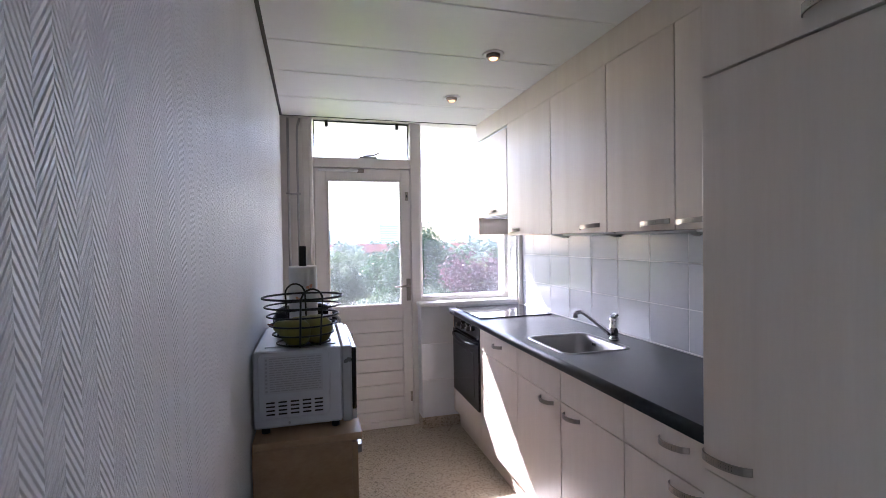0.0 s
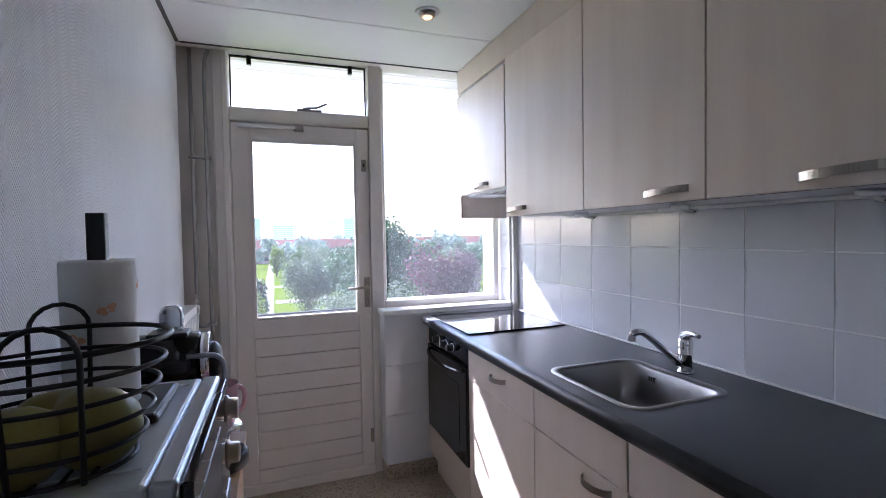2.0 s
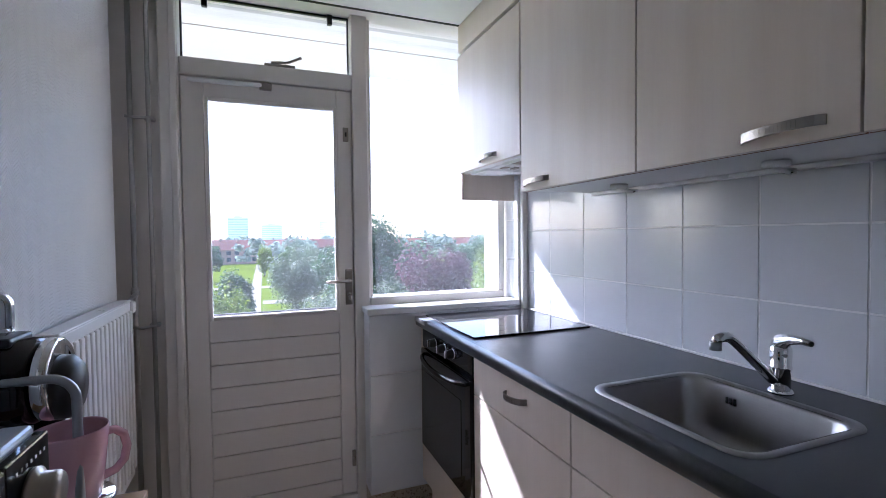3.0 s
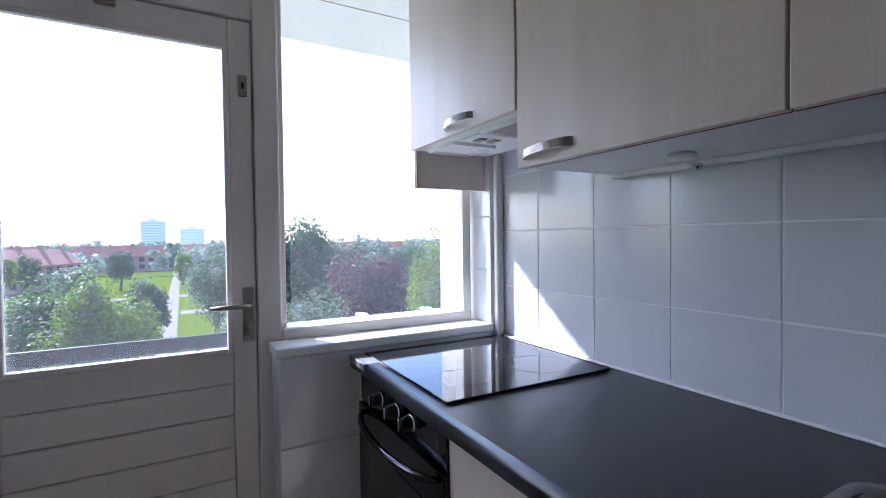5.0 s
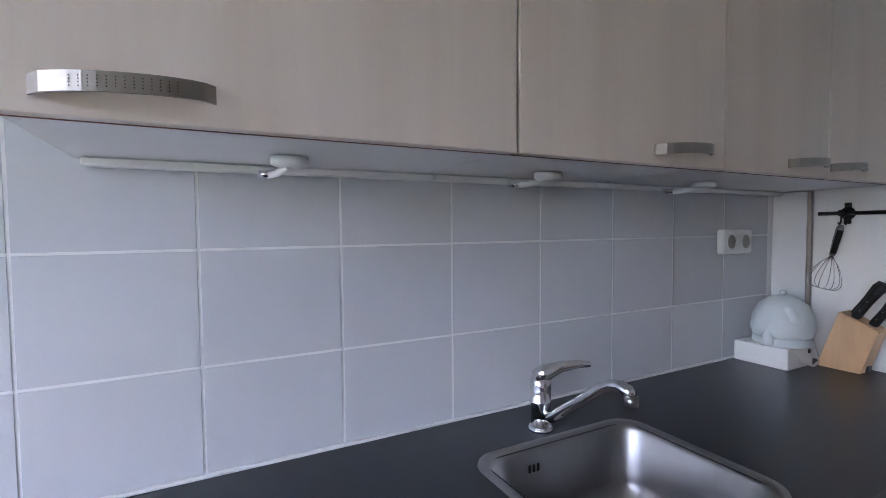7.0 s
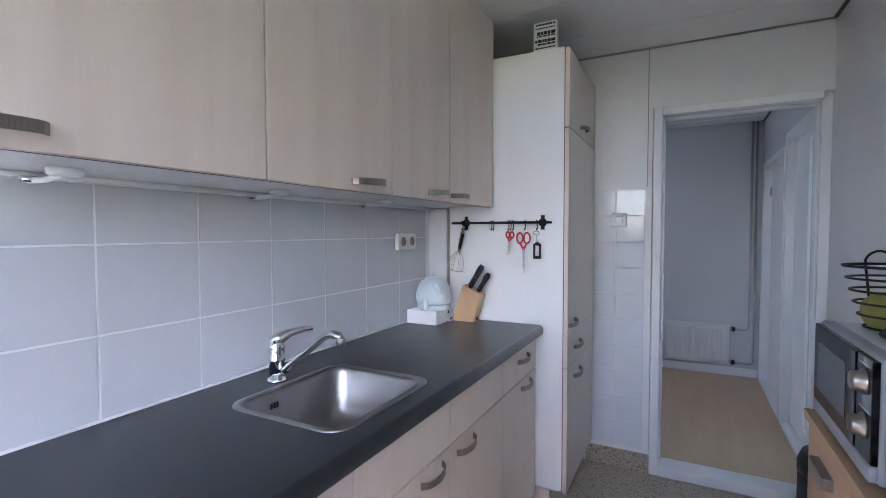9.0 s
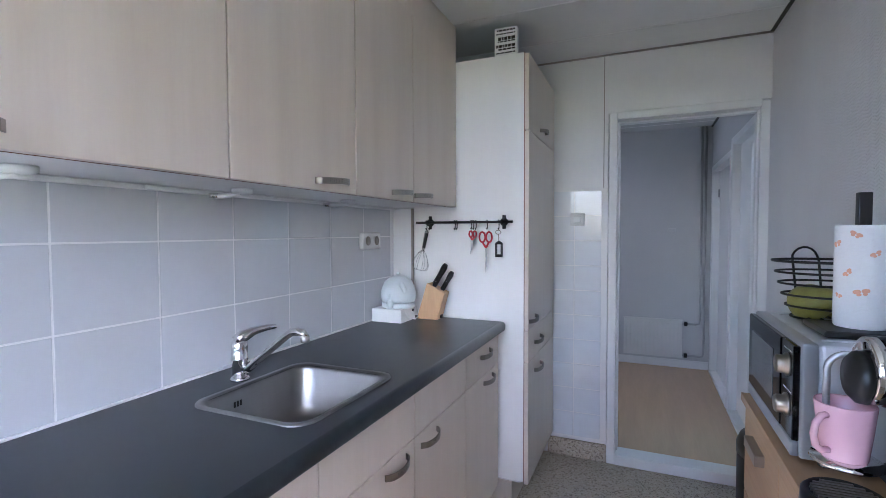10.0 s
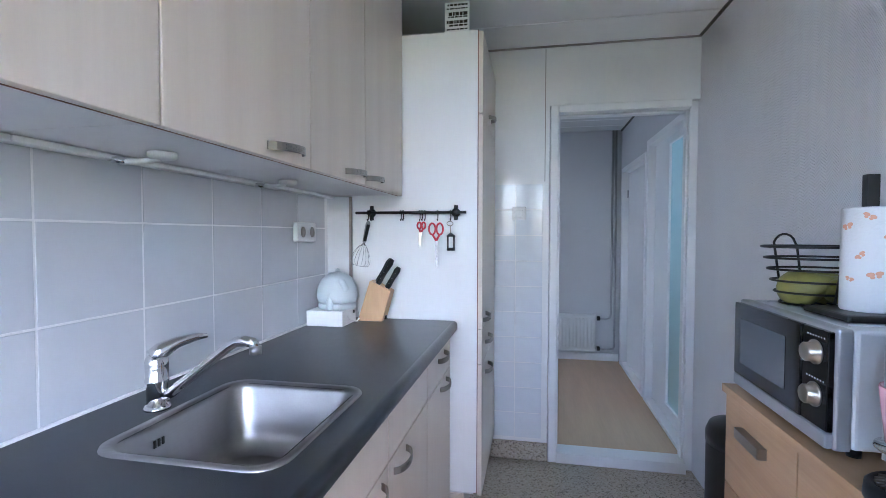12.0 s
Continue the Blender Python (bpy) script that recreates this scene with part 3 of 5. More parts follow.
# mixer tap
tap = thing("tap", (1.462, 2.10, COUNTER), "chrome single-lever mixer tap behind the sink", "tap")
part("base", lathe(bmesh.new(), [(0.026, 0.0), (0.026, 0.004), (0.023, 0.008), (0.0, 0.008)], (1.462, 2.10, COUNTER + 0.0005), 24), CHROME, tap)
part("body", lathe(bmesh.new(), [(0.020, 0.0), (0.0205, 0.045), (0.0225, 0.05), (0.0225, 0.056), (0.021, 0.058), (0.0225, 0.085), (0.0215, 0.098), (0.016, 0.106), (0.0, 0.108)], (1.462, 2.10, COUNTER + 0.008), 24), CHROME, tap)
bm = bmesh.new()
tube(bm, [(1.452, 2.10, COUNTER + 0.025), (1.43, 2.098, COUNTER + 0.036), (1.36, 2.095, COUNTER + 0.090), (1.300, 2.093, COUNTER + 0.136), (1.282, 2.092, COUNTER + 0.147), (1.262, 2.091, COUNTER + 0.150), (1.246, 2.090, COUNTER + 0.147), (1.240, 2.090, COUNTER + 0.137)], [0.012, 0.0115, 0.010, 0.010, 0.0105, 0.011, 0.011, 0.011], 14)
part("spout", bm, CHROME, tap)
part("aerator", lathe(bmesh.new(), [(0.012, 0), (0.012, 0.016), (0.0, 0.016)], (1.2395, 2.09, COUNTER + 0.124), 16), STEEL, tap)
bm = bmesh.new()
tube(bm, [(1.466, 2.104, COUNTER + 0.108), (1.456, 2.092, COUNTER + 0.122), (1.442, 2.065, COUNTER + 0.133), (1.425, 2.03, COUNTER + 0.138), (1.415, 2.008, COUNTER + 0.137)], [0.0195, 0.018, 0.012, 0.0085, 0.006], 14)
part("lever", bm, CHROME, tap)

# ceramic hob
hob = thing("hob", (1.3, 3.15, COUNTER), "black glass ceramic hob set on the worktop", "hob")
part("glass_plate", box(1.045, 1.552, 2.885, 3.41, COUNTER + 0.0005, COUNTER + 0.008, bevel=0.002), HOBGLASS, hob)
for hx, hy, r in ((1.17, 3.28, 0.09), (1.42, 3.28, 0.072), (1.17, 3.02, 0.072), (1.42, 3.02, 0.09)):
    bm = tube(bmesh.new(), [(hx + r * math.cos(a), hy + r * math.sin(a), COUNTER + 0.0079) for a in [2 * math.pi * i / 40 for i in range(40)]], 0.0004, 4, True)
    part("zone_ring", bm, DARKTRIM, hob, "thin cooking zone ring")

# wall units
WX, WB, WT = 1.243, 1.416, 2.13
wall_units = (("w2", 2.32, 2.888, 1), ("w3", 1.838, 2.32, 1), ("w4", 1.448, 1.838, -1), ("w5", 1.0, 1.448, 1))
for key, y0, y1, side in wall_units:
    u = thing("wall_cabinet", (1.42, (y0 + y1) / 2, WB), "cream laminate wall cabinet with a bowed handle", "cabinet", "wall cabinets")
    part("body", box(WX + 0.021, RIGHT - 0.002, y0 + 0.0006, y1 - 0.0006, WB + 0.004, WT), CARCASS, u)
    d = part("door", box(WX, WX + 0.019, y0 + 0.0022, y1 - 0.0022, WB, WT, bevel=0.0018), LAMINATE, u)
    part("edge_band", box(WX + 0.0192, WX + 0.0208, y0 + 0.001, y1 - 0.001, WB - 0.0008, WT), EDGE, d, "brown edge band")
    hy = {"w2": 2.78, "w3": 1.962, "w4": 1.545, "w5": 1.367}[key]
    bow_handle(d, (WX, hy, WB + 0.028), length=0.15)
solid("filler_board", box(WX + 0.004, WX + 0.022, 0.99, 3.47, WT + 0.003, TOP - 0.001, bevel=0.001), LAMINATE, "cream filler board between wall cabinets and ceiling", "board")

hoodcab = thing("hood_cabinet", (1.42, 3.2, WB), "cream cabinet with built-in cooker hood and side panel", "cabinet", "wall cabinets")
part("body", box(WX + 0.021, RIGHT - 0.002, 2.8895, 3.462, 1.60, WT), CARCASS, hoodcab)
part("side_panel", box(WX + 0.021, 1.553, 3.464, 3.482, 1.43, WT), LAMINATE, hoodcab, "cream side panel")
part("panel_edge", box(WX + 0.018, WX + 0.0208, 3.464, 3.482, 1.43, WT), EDGE, hoodcab, "brown edge band")
d = part("door", box(WX - 0.002, WX + 0.016, 2.891, 3.468, 1.556, WT - 0.02, bevel=0.0018), LAMINATE, hoodcab)
bow_handle(d, (WX - 0.002, 3.145, 1.584), length=0.145)
bm = bmesh.new()
bx(bm, WX + 0.018, 1.555, 2.8895, 3.463, 1.558, 1.574, 0.002)
bx(bm, WX + 0.018, 1.555, 2.8895, 3.463, 1.574, 1.60)
hd = part("hood", bm, HOOKWHITE, hoodcab, "white underside of the cooker hood")
for a, b in ((2.95, 3.12), (3.27, 3.44)):
    bm = bmesh.new()
    loft(bm, [[(x, y, 1.5622) for x, y in rounded_rect(WX + 0.045, 1.465, a - 0.005, b + 0.005, 0.008, 2)],
              [(x, y, 1.548) for x, y in rounded_rect(WX + 0.05, 1.46, a, b, 0.008, 2)],
              [(x, y, 1.548) for x, y in rounded_rect(WX + 0.06, 1.45, a + 0.01, b - 0.01, 0.006, 2)],
              [(x, y, 1.556) for x, y in rounded_rect(WX + 0.066, 1.444, a + 0.016, b - 0.016, 0.005, 2)]], smooth=False)
    cv = part("lamp_cover", bm, HOOKWHITE, hd)
    part("filter" if a < 3 else "lens", box(WX + 0.068, 1.442, a + 0.018, b - 0.018, 1.553, 1.5555), GREYTRIM if a < 3 else CARCASS, hd)
bm = box(WX + 0.06, 1.42, 3.14, 3.25, 1.553, 1.562, bevel=0.003)
sw = part("switch_plate", bm, HOOKWHITE, hd)
for kx in (1.33, 1.38):
    part("switch", box(kx, kx + 0.025, 3.17, 3.215, 1.548, 1.553, bevel=0.002), GREYTRIM, hd)

# under-cabinet light strips and lamps
strip = thing("light_strip", (1.56, 1.9, WB), "white profile strip below the wall cabinets", "strip")
for a, b in ((1.02, 1.40), (1.4015, 2.30), (2.3015, 2.875)):
    part("segment", box(1.548, 1.58, a, b, WB - 0.009, WB + 0.003, bevel=0.003), HOOKWHITE, strip)
for ly in (2.60, 2.10, 1.60):
    lamp = thing("cabinet_lamp", (1.44, ly, WB), "small white swivel lamp below the wall cabinet", "lamp", "cabinet lamps")
    part("base", lathe(bmesh.new(), [(0.028, 0.0), (0.028, -0.010), (0.022, -0.014), (0.0, -0.014)], (1.440, ly, WB + 0.003), 20), HOOKWHITE, lamp)
    bm = bmesh.new()
    tube(bm, [(1.445, ly, WB - 0.009), (1.49, ly + 0.012, WB - 0.016), (1.522, ly + 0.022, WB - 0.016)], 0.006)
    part("arm", bm, HOOKWHITE, lamp)
    part("clip", lathe(bmesh.new(), [(0.014, 0), (0.014, -0.012), (0.0, -0.012)], (1.522, ly + 0.022, WB - 0.008), 14), CHROME, lamp)

# tall cabinet
TX, TY0, TY1 = 0.918, 0.345, 0.985
tall = thing("tall_cabinet", (1.2, 0.66, 0), "tall cream larder cabinet with pale side panel", "cabinet")
part("body", box(TX + 0.021, 1.475, TY0, TY1 - 0.017, 0.13, 2.095), CARCASS, tall)
part("side_panel", box(TX + 0.003, 1.475, TY1 - 0.016, TY1, 0.145, 2.10, bevel=0.001), SIDE, tall, "pale laminate side panel")
part("panel_edge", box(TX + 0.0005, TX + 0.0028, TY1 - 0.016, TY1, 0.145, 2.10), EDGE, tall, "brown edge band")
part("plinth", box(TX + 0.06, 1.475, TY0, TY1 - 0.01, 0.0, 0.13), LAMINATE, tall)
part("filler", box(1.488, RIGHT - 0.001, TY1 - 0.02, TY1 + 0.012, COUNTER + 0.001, WB), WTILE, tall, "pale filler strip beside the tiles")
part("strip", box(1.4755, 1.487, TY1 + 0.0005, TY1 + 0.014, COUNTER + 0.001, WB, bevel=0.003), GREYTRIM, tall)
levels = ((1.757, 2.095, 1.80), (0.852, 1.752, 0.895), (0.702, 0.849, 0.775), (0.135, 0.699, 0.64))
for i, (z0, z1, hz) in enumerate(levels):
    d = part("door" if i != 2 else "drawer", box(TX - 0.019, TX, TY0 + 0.002, TY1 - 0.001, z0, z1, bevel=0.0018), LAMINATE, tall)
    part("edge_band", box(TX + 0.0002, TX + 0.0016, TY0 + 0.002, TY1 - 0.018, z0 - 0.002, z1 + 0.002), EDGE, d, "brown edge band")
    bow_handle(d, (TX - 0.019, 0.69 if i == 0 else (0.918 if i == 1 else 0.80), hz), length=0.125)

# ---------------------------------------------------------------- hall seen through the doorway
HX = -0.150
bm = bmesh.new()
bx(bm, HX - 0.10, HX, 0.18, 0.2, 0.0, 2.45)
bx(bm, HX - 0.10, HX, -0.835, -0.79, 0.0, 2.45)
bx(bm, HX - 0.10, HX, -2.0, -1.80, 0.0, 2.45)
bx(bm, HX - 0.10, HX, -0.79, 0.18, 1.95, 2.45)
bx(bm, HX - 0.10, HX, -1.80, -0.835, 1.88, 2.45)
structure("wall_hall_side", bm, HALLWALL, "pale plastered hall wall, unseen, with an opening for the added lamp with two door openings", "wall")
structure("wall_hall_end", box(HX - 0.1, 1.3, -2.0, -1.87, 0.0, 2.45), HALLWALL, "pale grey plastered end wall of the hall", "wall")
# unseen wall, its opening made up to hold the added hall lamp
bm = bmesh.new()
bx(bm, 1.2, 1.3, -1.87, -1.42, 0.0, 2.45)
bx(bm, 1.2, 1.3, -0.48, 0.24, 0.0, 2.45)
bx(bm, 1.2, 1.3, -1.42, -0.48, 2.08, 2.45)
bx(bm, 1.2, 1.3, -1.42, -0.48, 0.0, 0.40)
structure("wall_hall_far_side", bm, HALLWALL, "pale plastered hall wall, unseen, with an opening for the added lamp", "wall")
bm = bmesh.new()
for k in range(9):
    bx(bm, HX, 1.2, -1.87 + k * 0.234 + 0.004, -1.87 + (k + 1) * 0.234 - 0.004, 2.262, 2.277, 0.003, 1)
bx(bm, HX - 0.1, 1.3, -2.0, 0.24, 2.29, 2.45)
structure("ceiling_hall", bm, CEIL, "white panel ceiling of the hall", "ceiling")
structure("trim_hall", box(HX, HX + 0.014, -1.87, 0.2, 2.252, 2.282), DARKTRIM, "dark edge strip along the hall ceiling", "trim")
structure("baseboard_hall_end", box(HX + 0.01, 1.2, -1.87, -1.857, 0.0, 0.075, bevel=0.003), WHITE, "white skirting of the hall", "baseboard")


def hall_door(name, y0, y1, top, glazed, label):
    bm = bmesh.new()
    for a in ((y0, y0 + 0.05, 0.0, top), (y1 - 0.05, y1, 0.0, top), (y0 + 0.05, y1 - 0.05, top - 0.05, top), (y0 + 0.05, y1 - 0.05, 0.0, 0.03)):
        bx(bm, HX - 0.1, HX + 0.012, a[0] + 0.001, a[1] - 0.001, a[2] + 0.001, a[3] - 0.001, 0.004)
    d = structure(name, bm, WHITE, label, "door")
    if glazed:
        bm = bmesh.new()
        for a in ((y0 + 0.052, y0 + 0.40, 0.035, top - 0.052), (y1 - 0.13, y1 - 0.052, 0.035, top - 0.052), (y0 + 0.40, y1 - 0.13, 0.035, 0.12), (y0 + 0.40, y1 - 0.13, top - 0.10, top - 0.052)):
            bx(bm, HX - 0.075, HX - 0.04, *a, 0.003)
        part("leaf", bm, WHITE, d)
        part("pane", box(HX - 0.062, HX - 0.056, y0 + 0.39, y1 - 0.12, 0.11, top - 0.09), FROSTED, d, "bluish frosted glass pane")
    else:
        lf = part("leaf", box(HX - 0.085, HX - 0.048, y0 + 0.052, y1 - 0.052, 0.012, top - 0.052, bevel=0.003), WHITE, d)
        part("hinge", lathe(bmesh.new(), [(0.007, 0), (0.007, 0.07), (0.0, 0.07)], (HX - 0.04, y0 + 0.058, 1.6), 10), ZINC, lf)
    return d


hall_door("door_2", -0.79, 0.18, 1.95, True, "white hall door with bluish frosted glass")
hall_door("door_3", -1.80, -0.835, 1.88, False, "plain white hall door in a white frame")
structure("wall_side_room", box(-1.6, -1.5, -2.0, 0.4, 0.0, 2.45), WHITE, "white wall of the room behind the glass door", "wall")
structure("floor_side_room", box(-1.6, HX - 0.1, -2.0, 0.4, -0.15, 0.0), LAMINATEFLOOR, "pale laminate floor behind the glass door", "floor")
structure("ceiling_side_room", box(-1.6, HX - 0.1, -2.0, 0.4, 2.45, 2.55), WHITE, "white ceiling behind the glass door", "ceiling")
structure("wall_side_room_end", box(-1.6, HX - 0.1, 0.2, 0.3, 0.0, 2.45), WHITE, "white wall behind the glass door", "wall")
structure("wall_side_room_back", box(-1.6, HX - 0.1, -2.1, -2.0, 0.0, 2.45), WHITE, "white wall behind the glass door", "wall")


def panel_radiator(name, label, axis, a0, a1, z0, z1, face, depth, ribs):
    """A ribbed panel radiator; axis is the way it runs, face the front plane."""
    def b(bm, u0, u1, d0, d1, w0, w1, bev=0.003):
        if axis == "y":
            bx(bm, min(d0, d1), max(d0, d1), u0, u1, w0, w1, bev)
        else:
            bx(bm, u0, u1, min(d0, d1), max(d0, d1), w0, w1, bev)
    at = ((face, (a0 + a1) / 2, z0) if axis == "y" else ((a0 + a1) / 2, face, z0))
    r = thing(name, at, label, "radiator")
    bm = bmesh.new()
    b(bm, a0, a1, face - 0.012, face - 0.002, z0, z1)
    part("panel", bm, RADIATOR, r)
    step = (a1 - a0) / ribs
    bm = bmesh.new()
    for k in range(ribs):
        u = a0 + (k + 0.5) * step
        b(bm, u - step * 0.32, u + step * 0.32, face - 0.004, face + 0.006, z0 + 0.03, z1 - 0.03, 0.004)
    rb = part("ribs", bm, RADIATOR, r)
    rb["kind"] = "stuff"
    bm = bmesh.new()
    b(bm, a0 - 0.002, a1 + 0.002, face - depth, face + 0.002, z1 + 0.0005, z1 + 0.008)
    part("top_cover", bm, RADIATOR, r)
    bm = bmesh.new()
    b(bm, a0, a1, face - depth, face - depth + 0.01, z0, z1)
    part("back_panel", bm, RADIATOR, r)
    for u in (a0 + 0.05, a1 - 0.05):
        bm = bmesh.new()
        b(bm, u - 0.015, u + 0.015, face - depth - 0.02, face - depth, z0 + 0.05, z1 - 0.05)
        part("bracket", bm, ZINC, r)
    return r


panel_radiator("radiator", "white ribbed panel radiator on the wallpapered wall", "y", 2.72, 3.36, 0.40, 1.03, -0.100, 0.05, 16)
valve = thing("radiator_valve", (-0.13, 2.685, 0.95), "cream thermostat valve on the radiator end", "valve")
part("body", lathe(bmesh.new(), [(0.014, 0.0), (0.022, 0.008), (0.023, 0.05), (0.018, 0.06), (0.0, 0.06)], (-0.145, 2.685, 0.985), 18, "x"), RADIATOR, valve)
part("end_cap", lathe(bmesh.new(), [(0.010, 0.0), (0.010, 0.004), (0.0, 0.004)], (-0.0845, 2.685, 0.985), 14, "x"), BLACK, valve)
part("connector", box(-0.165, -0.100, 2.66, 2.715, 0.92, 0.962, bevel=0.004), RADIATOR, valve)

pipes = thing("heating_pipes", (-0.15, 3.53, 0), "galvanised heating pipes in the corner by the window", "pipe")
for px, r in ((-0.124, 0.0095), (-0.062, 0.0085)):
    bm = bmesh.new()
    pts = [(px, 3.535, 0.01), (px, 3.535, 2.15), (px + 0.004, 3.533, 2.21), (px + 0.02, 3.53, 2.262)] if px > -0.09 else [(px, 3.535, 0.01), (px, 3.535, 2.262)]
    tube(bm, pts, r, 12)
    part("pipe", bm, ZINC, pipes)
for z in (1.738, 0.91):
    bm = bmesh.new()
    tube(bm, [(-0.140, 3.532, z), (-0.10, 3.524, z - 0.006), (-0.06, 3.530, z), (-0.045, 3.535, z)], 0.006)
    bx(bm, -0.08, -0.045, 3.545, 3.579, z - 0.008, z + 0.008, 0.003)
    part("bracket", bm, ZINC, pipes)
bm = bmesh.new()
lathe(bm, [(0.0125, 0), (0.016, 0.006), (0.016, 0.016), (0.012, 0.02), (0.014, 0.03), (0.0, 0.032)], (-0.124, 3.535, 1.035), 12)
tube(bm, [(-0.124, 3.535, 1.04), (-0.124, 3.47, 1.03), (-0.13, 3.42, 1.01), (-0.135, 3.38, 1.0)], 0.008, 10)
part("elbow", bm, ZINC, pipes)
part("valve_cap", box(-0.160, -0.095, 3.372, 3.412, 0.985, 1.03, bevel=0.008), RADIATOR, pipes, "cream valve cap")

panel_radiator("hall_radiator", "cream ribbed panel radiator on the hall wall", "x", 0.08, 0.595, 0.10, 0.452, -1.83, 0.04, 15)
hp = thing("hall_pipes", (-0.12, -1.84, 0), "grey heating pipes in the hall corner", "pipe")
bm = bmesh.new()
tube(bm, [(-0.065, -1.845, 2.258), (-0.065, -1.845, 0.47), (-0.058, -1.845, 0.435), (-0.03, -1.845, 0.425), (0.08, -1.845, 0.425)], 0.010, 10)
part("pipe", bm, ZINC, hp)
bm = bmesh.new()
tube(bm, [(-0.098, -1.845, 2.258), (-0.098, -1.845, 0.155), (-0.09, -1.845, 0.13), (-0.06, -1.845, 0.125), (0.08, -1.845, 0.125)], 0.010, 10)
part("pipe", bm, ZINC, hp)
for z in (0.425, 0.125):
    part("valve", lathe(bmesh.new(), [(0.012, 0), (0.022, 0.004), (0.022, 0.03), (0.0, 0.03)], (0.035, -1.845, z), 12, "x"), BLACK, hp)

hs = thing("hall_spot", (0.42, -1.2, 2.262), "dark recessed spot in the hall ceiling", "lamp")
part("ring", lathe(bmesh.new(), [(0.045, 0.0), (0.046, -0.003), (0.04, -0.006), (0.0, -0.006)], (0.42, -1.2, 2.2615), 24), NICKEL, hs)
part("bulb", lathe(bmesh.new(), [(0.03, -0.006), (0.028, -0.009), (0.0, -0.01)], (0.42, -1.2, 2.2615), 20), BLACK, hs)
cp = thing("cover_plate", (0.18, -1.86, 1.3), "small blank cover plate on the hall wall", "cover plate")
part("plate", box(0.145, 0.215, -1.8695, -1.86, 1.29, 1.325, bevel=0.003), HALLWALL, cp)

# doorway to the hall
DX0, DX1, DT = -0.102, 0.560, 1.905
bm = bmesh.new()
bx(bm, DX1, DX1 + 0.043, 0.235, BACK + 0.016, 0.0, DT + 0.04, 0.004)
bx(bm, LEFT + 0.002, DX0, 0.235, BACK - 0.03, 0.0, DT + 0.04, 0.004)
bx(bm, DX0, DX1, 0.235, BACK + 0.016, DT, DT + 0.04, 0.004)
bx(bm, DX1 - 0.012, DX1, 0.235, 0.285, 0.0, DT, 0.003)
bx(bm, DX0, DX0 + 0.012, 0.235, 0.285, 0.0, DT, 0.003)
bx(bm, DX0 + 0.012, DX1 - 0.012, 0.235, 0.285, DT - 0.012, DT, 0.003)
structure("door_frame", bm, WHITE, "white painted timber door frame without a door", "door frame")
structure("threshold_hall", box(DX0, DX1, 0.235, BACK + 0.02, 0.0, 0.058, bevel=0.004), WHITE, "white painted threshold of the doorway", "threshold")
structure("baseboard_back", box(DX1 + 0.045, 0.93, BACK, BACK + 0.014, 0.0, 0.10, bevel=0.004), TERRAZZO, "terrazzo skirting below the white tiles", "baseboard")
structure("trim_joint", box(0.628, 0.632, BACK, BACK + 0.003, 1.54, TOP - 0.01), GREYTRIM, "narrow board joint above the tiles", "trim")

# ceiling spots
for ly in (2.157, 2.835):
    sp = thing("ceiling_spot", (0.862, ly, TOP), "recessed white ceiling spot with a warm glowing bulb", "lamp", "ceiling spots")
    bm = bmesh.new()
    prof = [(0.050, 0.0), (0.052, -0.003), (0.047, -0.007), (0.034, -0.006), (0.031, 0.0)]
    lathe(bm, prof, (0.862, ly, TOP - 0.0005), 28)
    part("ring", bm, HOOKWHITE, sp)
    part("eyeball", lathe(bmesh.new(), [(0.033, -0.004), (0.032, -0.018), (0.026, -0.024), (0.022, -0.022), (0.0, -0.016)], (0.862, ly, TOP - 0.0005), 24), NICKEL, sp)
    part("bulb", lathe(bmesh.new(), [(0.021, -0.0225), (0.016, -0.028), (0.006, -0.031), (0.0, -0.031)], (0.862, ly, TOP - 0.0005), 20), glow("warm_bulb", (1.0, 0.42, 0.15), 0.55), sp, "glowing warm bulb")

# balcony door fittings
lock = part("lock_plate", box(0.704, 0.736, 3.555, 3.562, 0.942, 1.108, bevel=0.002), NICKEL, door, "metal lock plate")
bm = bmesh.new()
tube(bm, [(0.72, 3.556, 1.056), (0.72, 3.525, 1.056), (0.712, 3.515, 1.056), (0.64, 3.513, 1.054), (0.612, 3.515, 1.053)], [0.009, 0.008, 0.008, 0.0075, 0.007], 10)
part("lever", bm, NICKEL, lock)
bm = bmesh.new()
lathe(bm, [(0.009, 0.0), (0.009, -0.012), (0.0, -0.012)], (0.72, 3.556, 0.99), 12, "y")
bx(bm, 0.715, 0.725, 3.515, 3.545, 0.965, 0.988, 0.002)
part("key", bm, NICKEL, lock)
up = part("upper_lock", box(0.703, 0.729, 3.557, 3.562, 1.695, 1.76, bevel=0.002), NICKEL, door, "small metal lock plate")
part("keyhole", box(0.712, 0.720, 3.5555, 3.557, 1.718, 1.738), BLACK, up)
bo = part("bolt", box(0.722, 0.739, 3.548, 3.562, 0.18, 0.255, bevel=0.003), NICKEL, door)
part("knob", lathe(bmesh.new(), [(0.006, 0.0), (0.006, -0.016), (0.0, -0.016)], (0.730, 3.548, 0.222), 10, "y"), NICKEL, bo)
cl = part("closer", box(0.075, 0.36, 3.53, 3.555, 1.900, 1.917, bevel=0.006), HOOKWHITE, door, "white door closer bar")
part("foot", box(0.35, 0.40, 3.535, 3.561, 1.893, 1.922, bevel=0.004), NICKEL, cl)

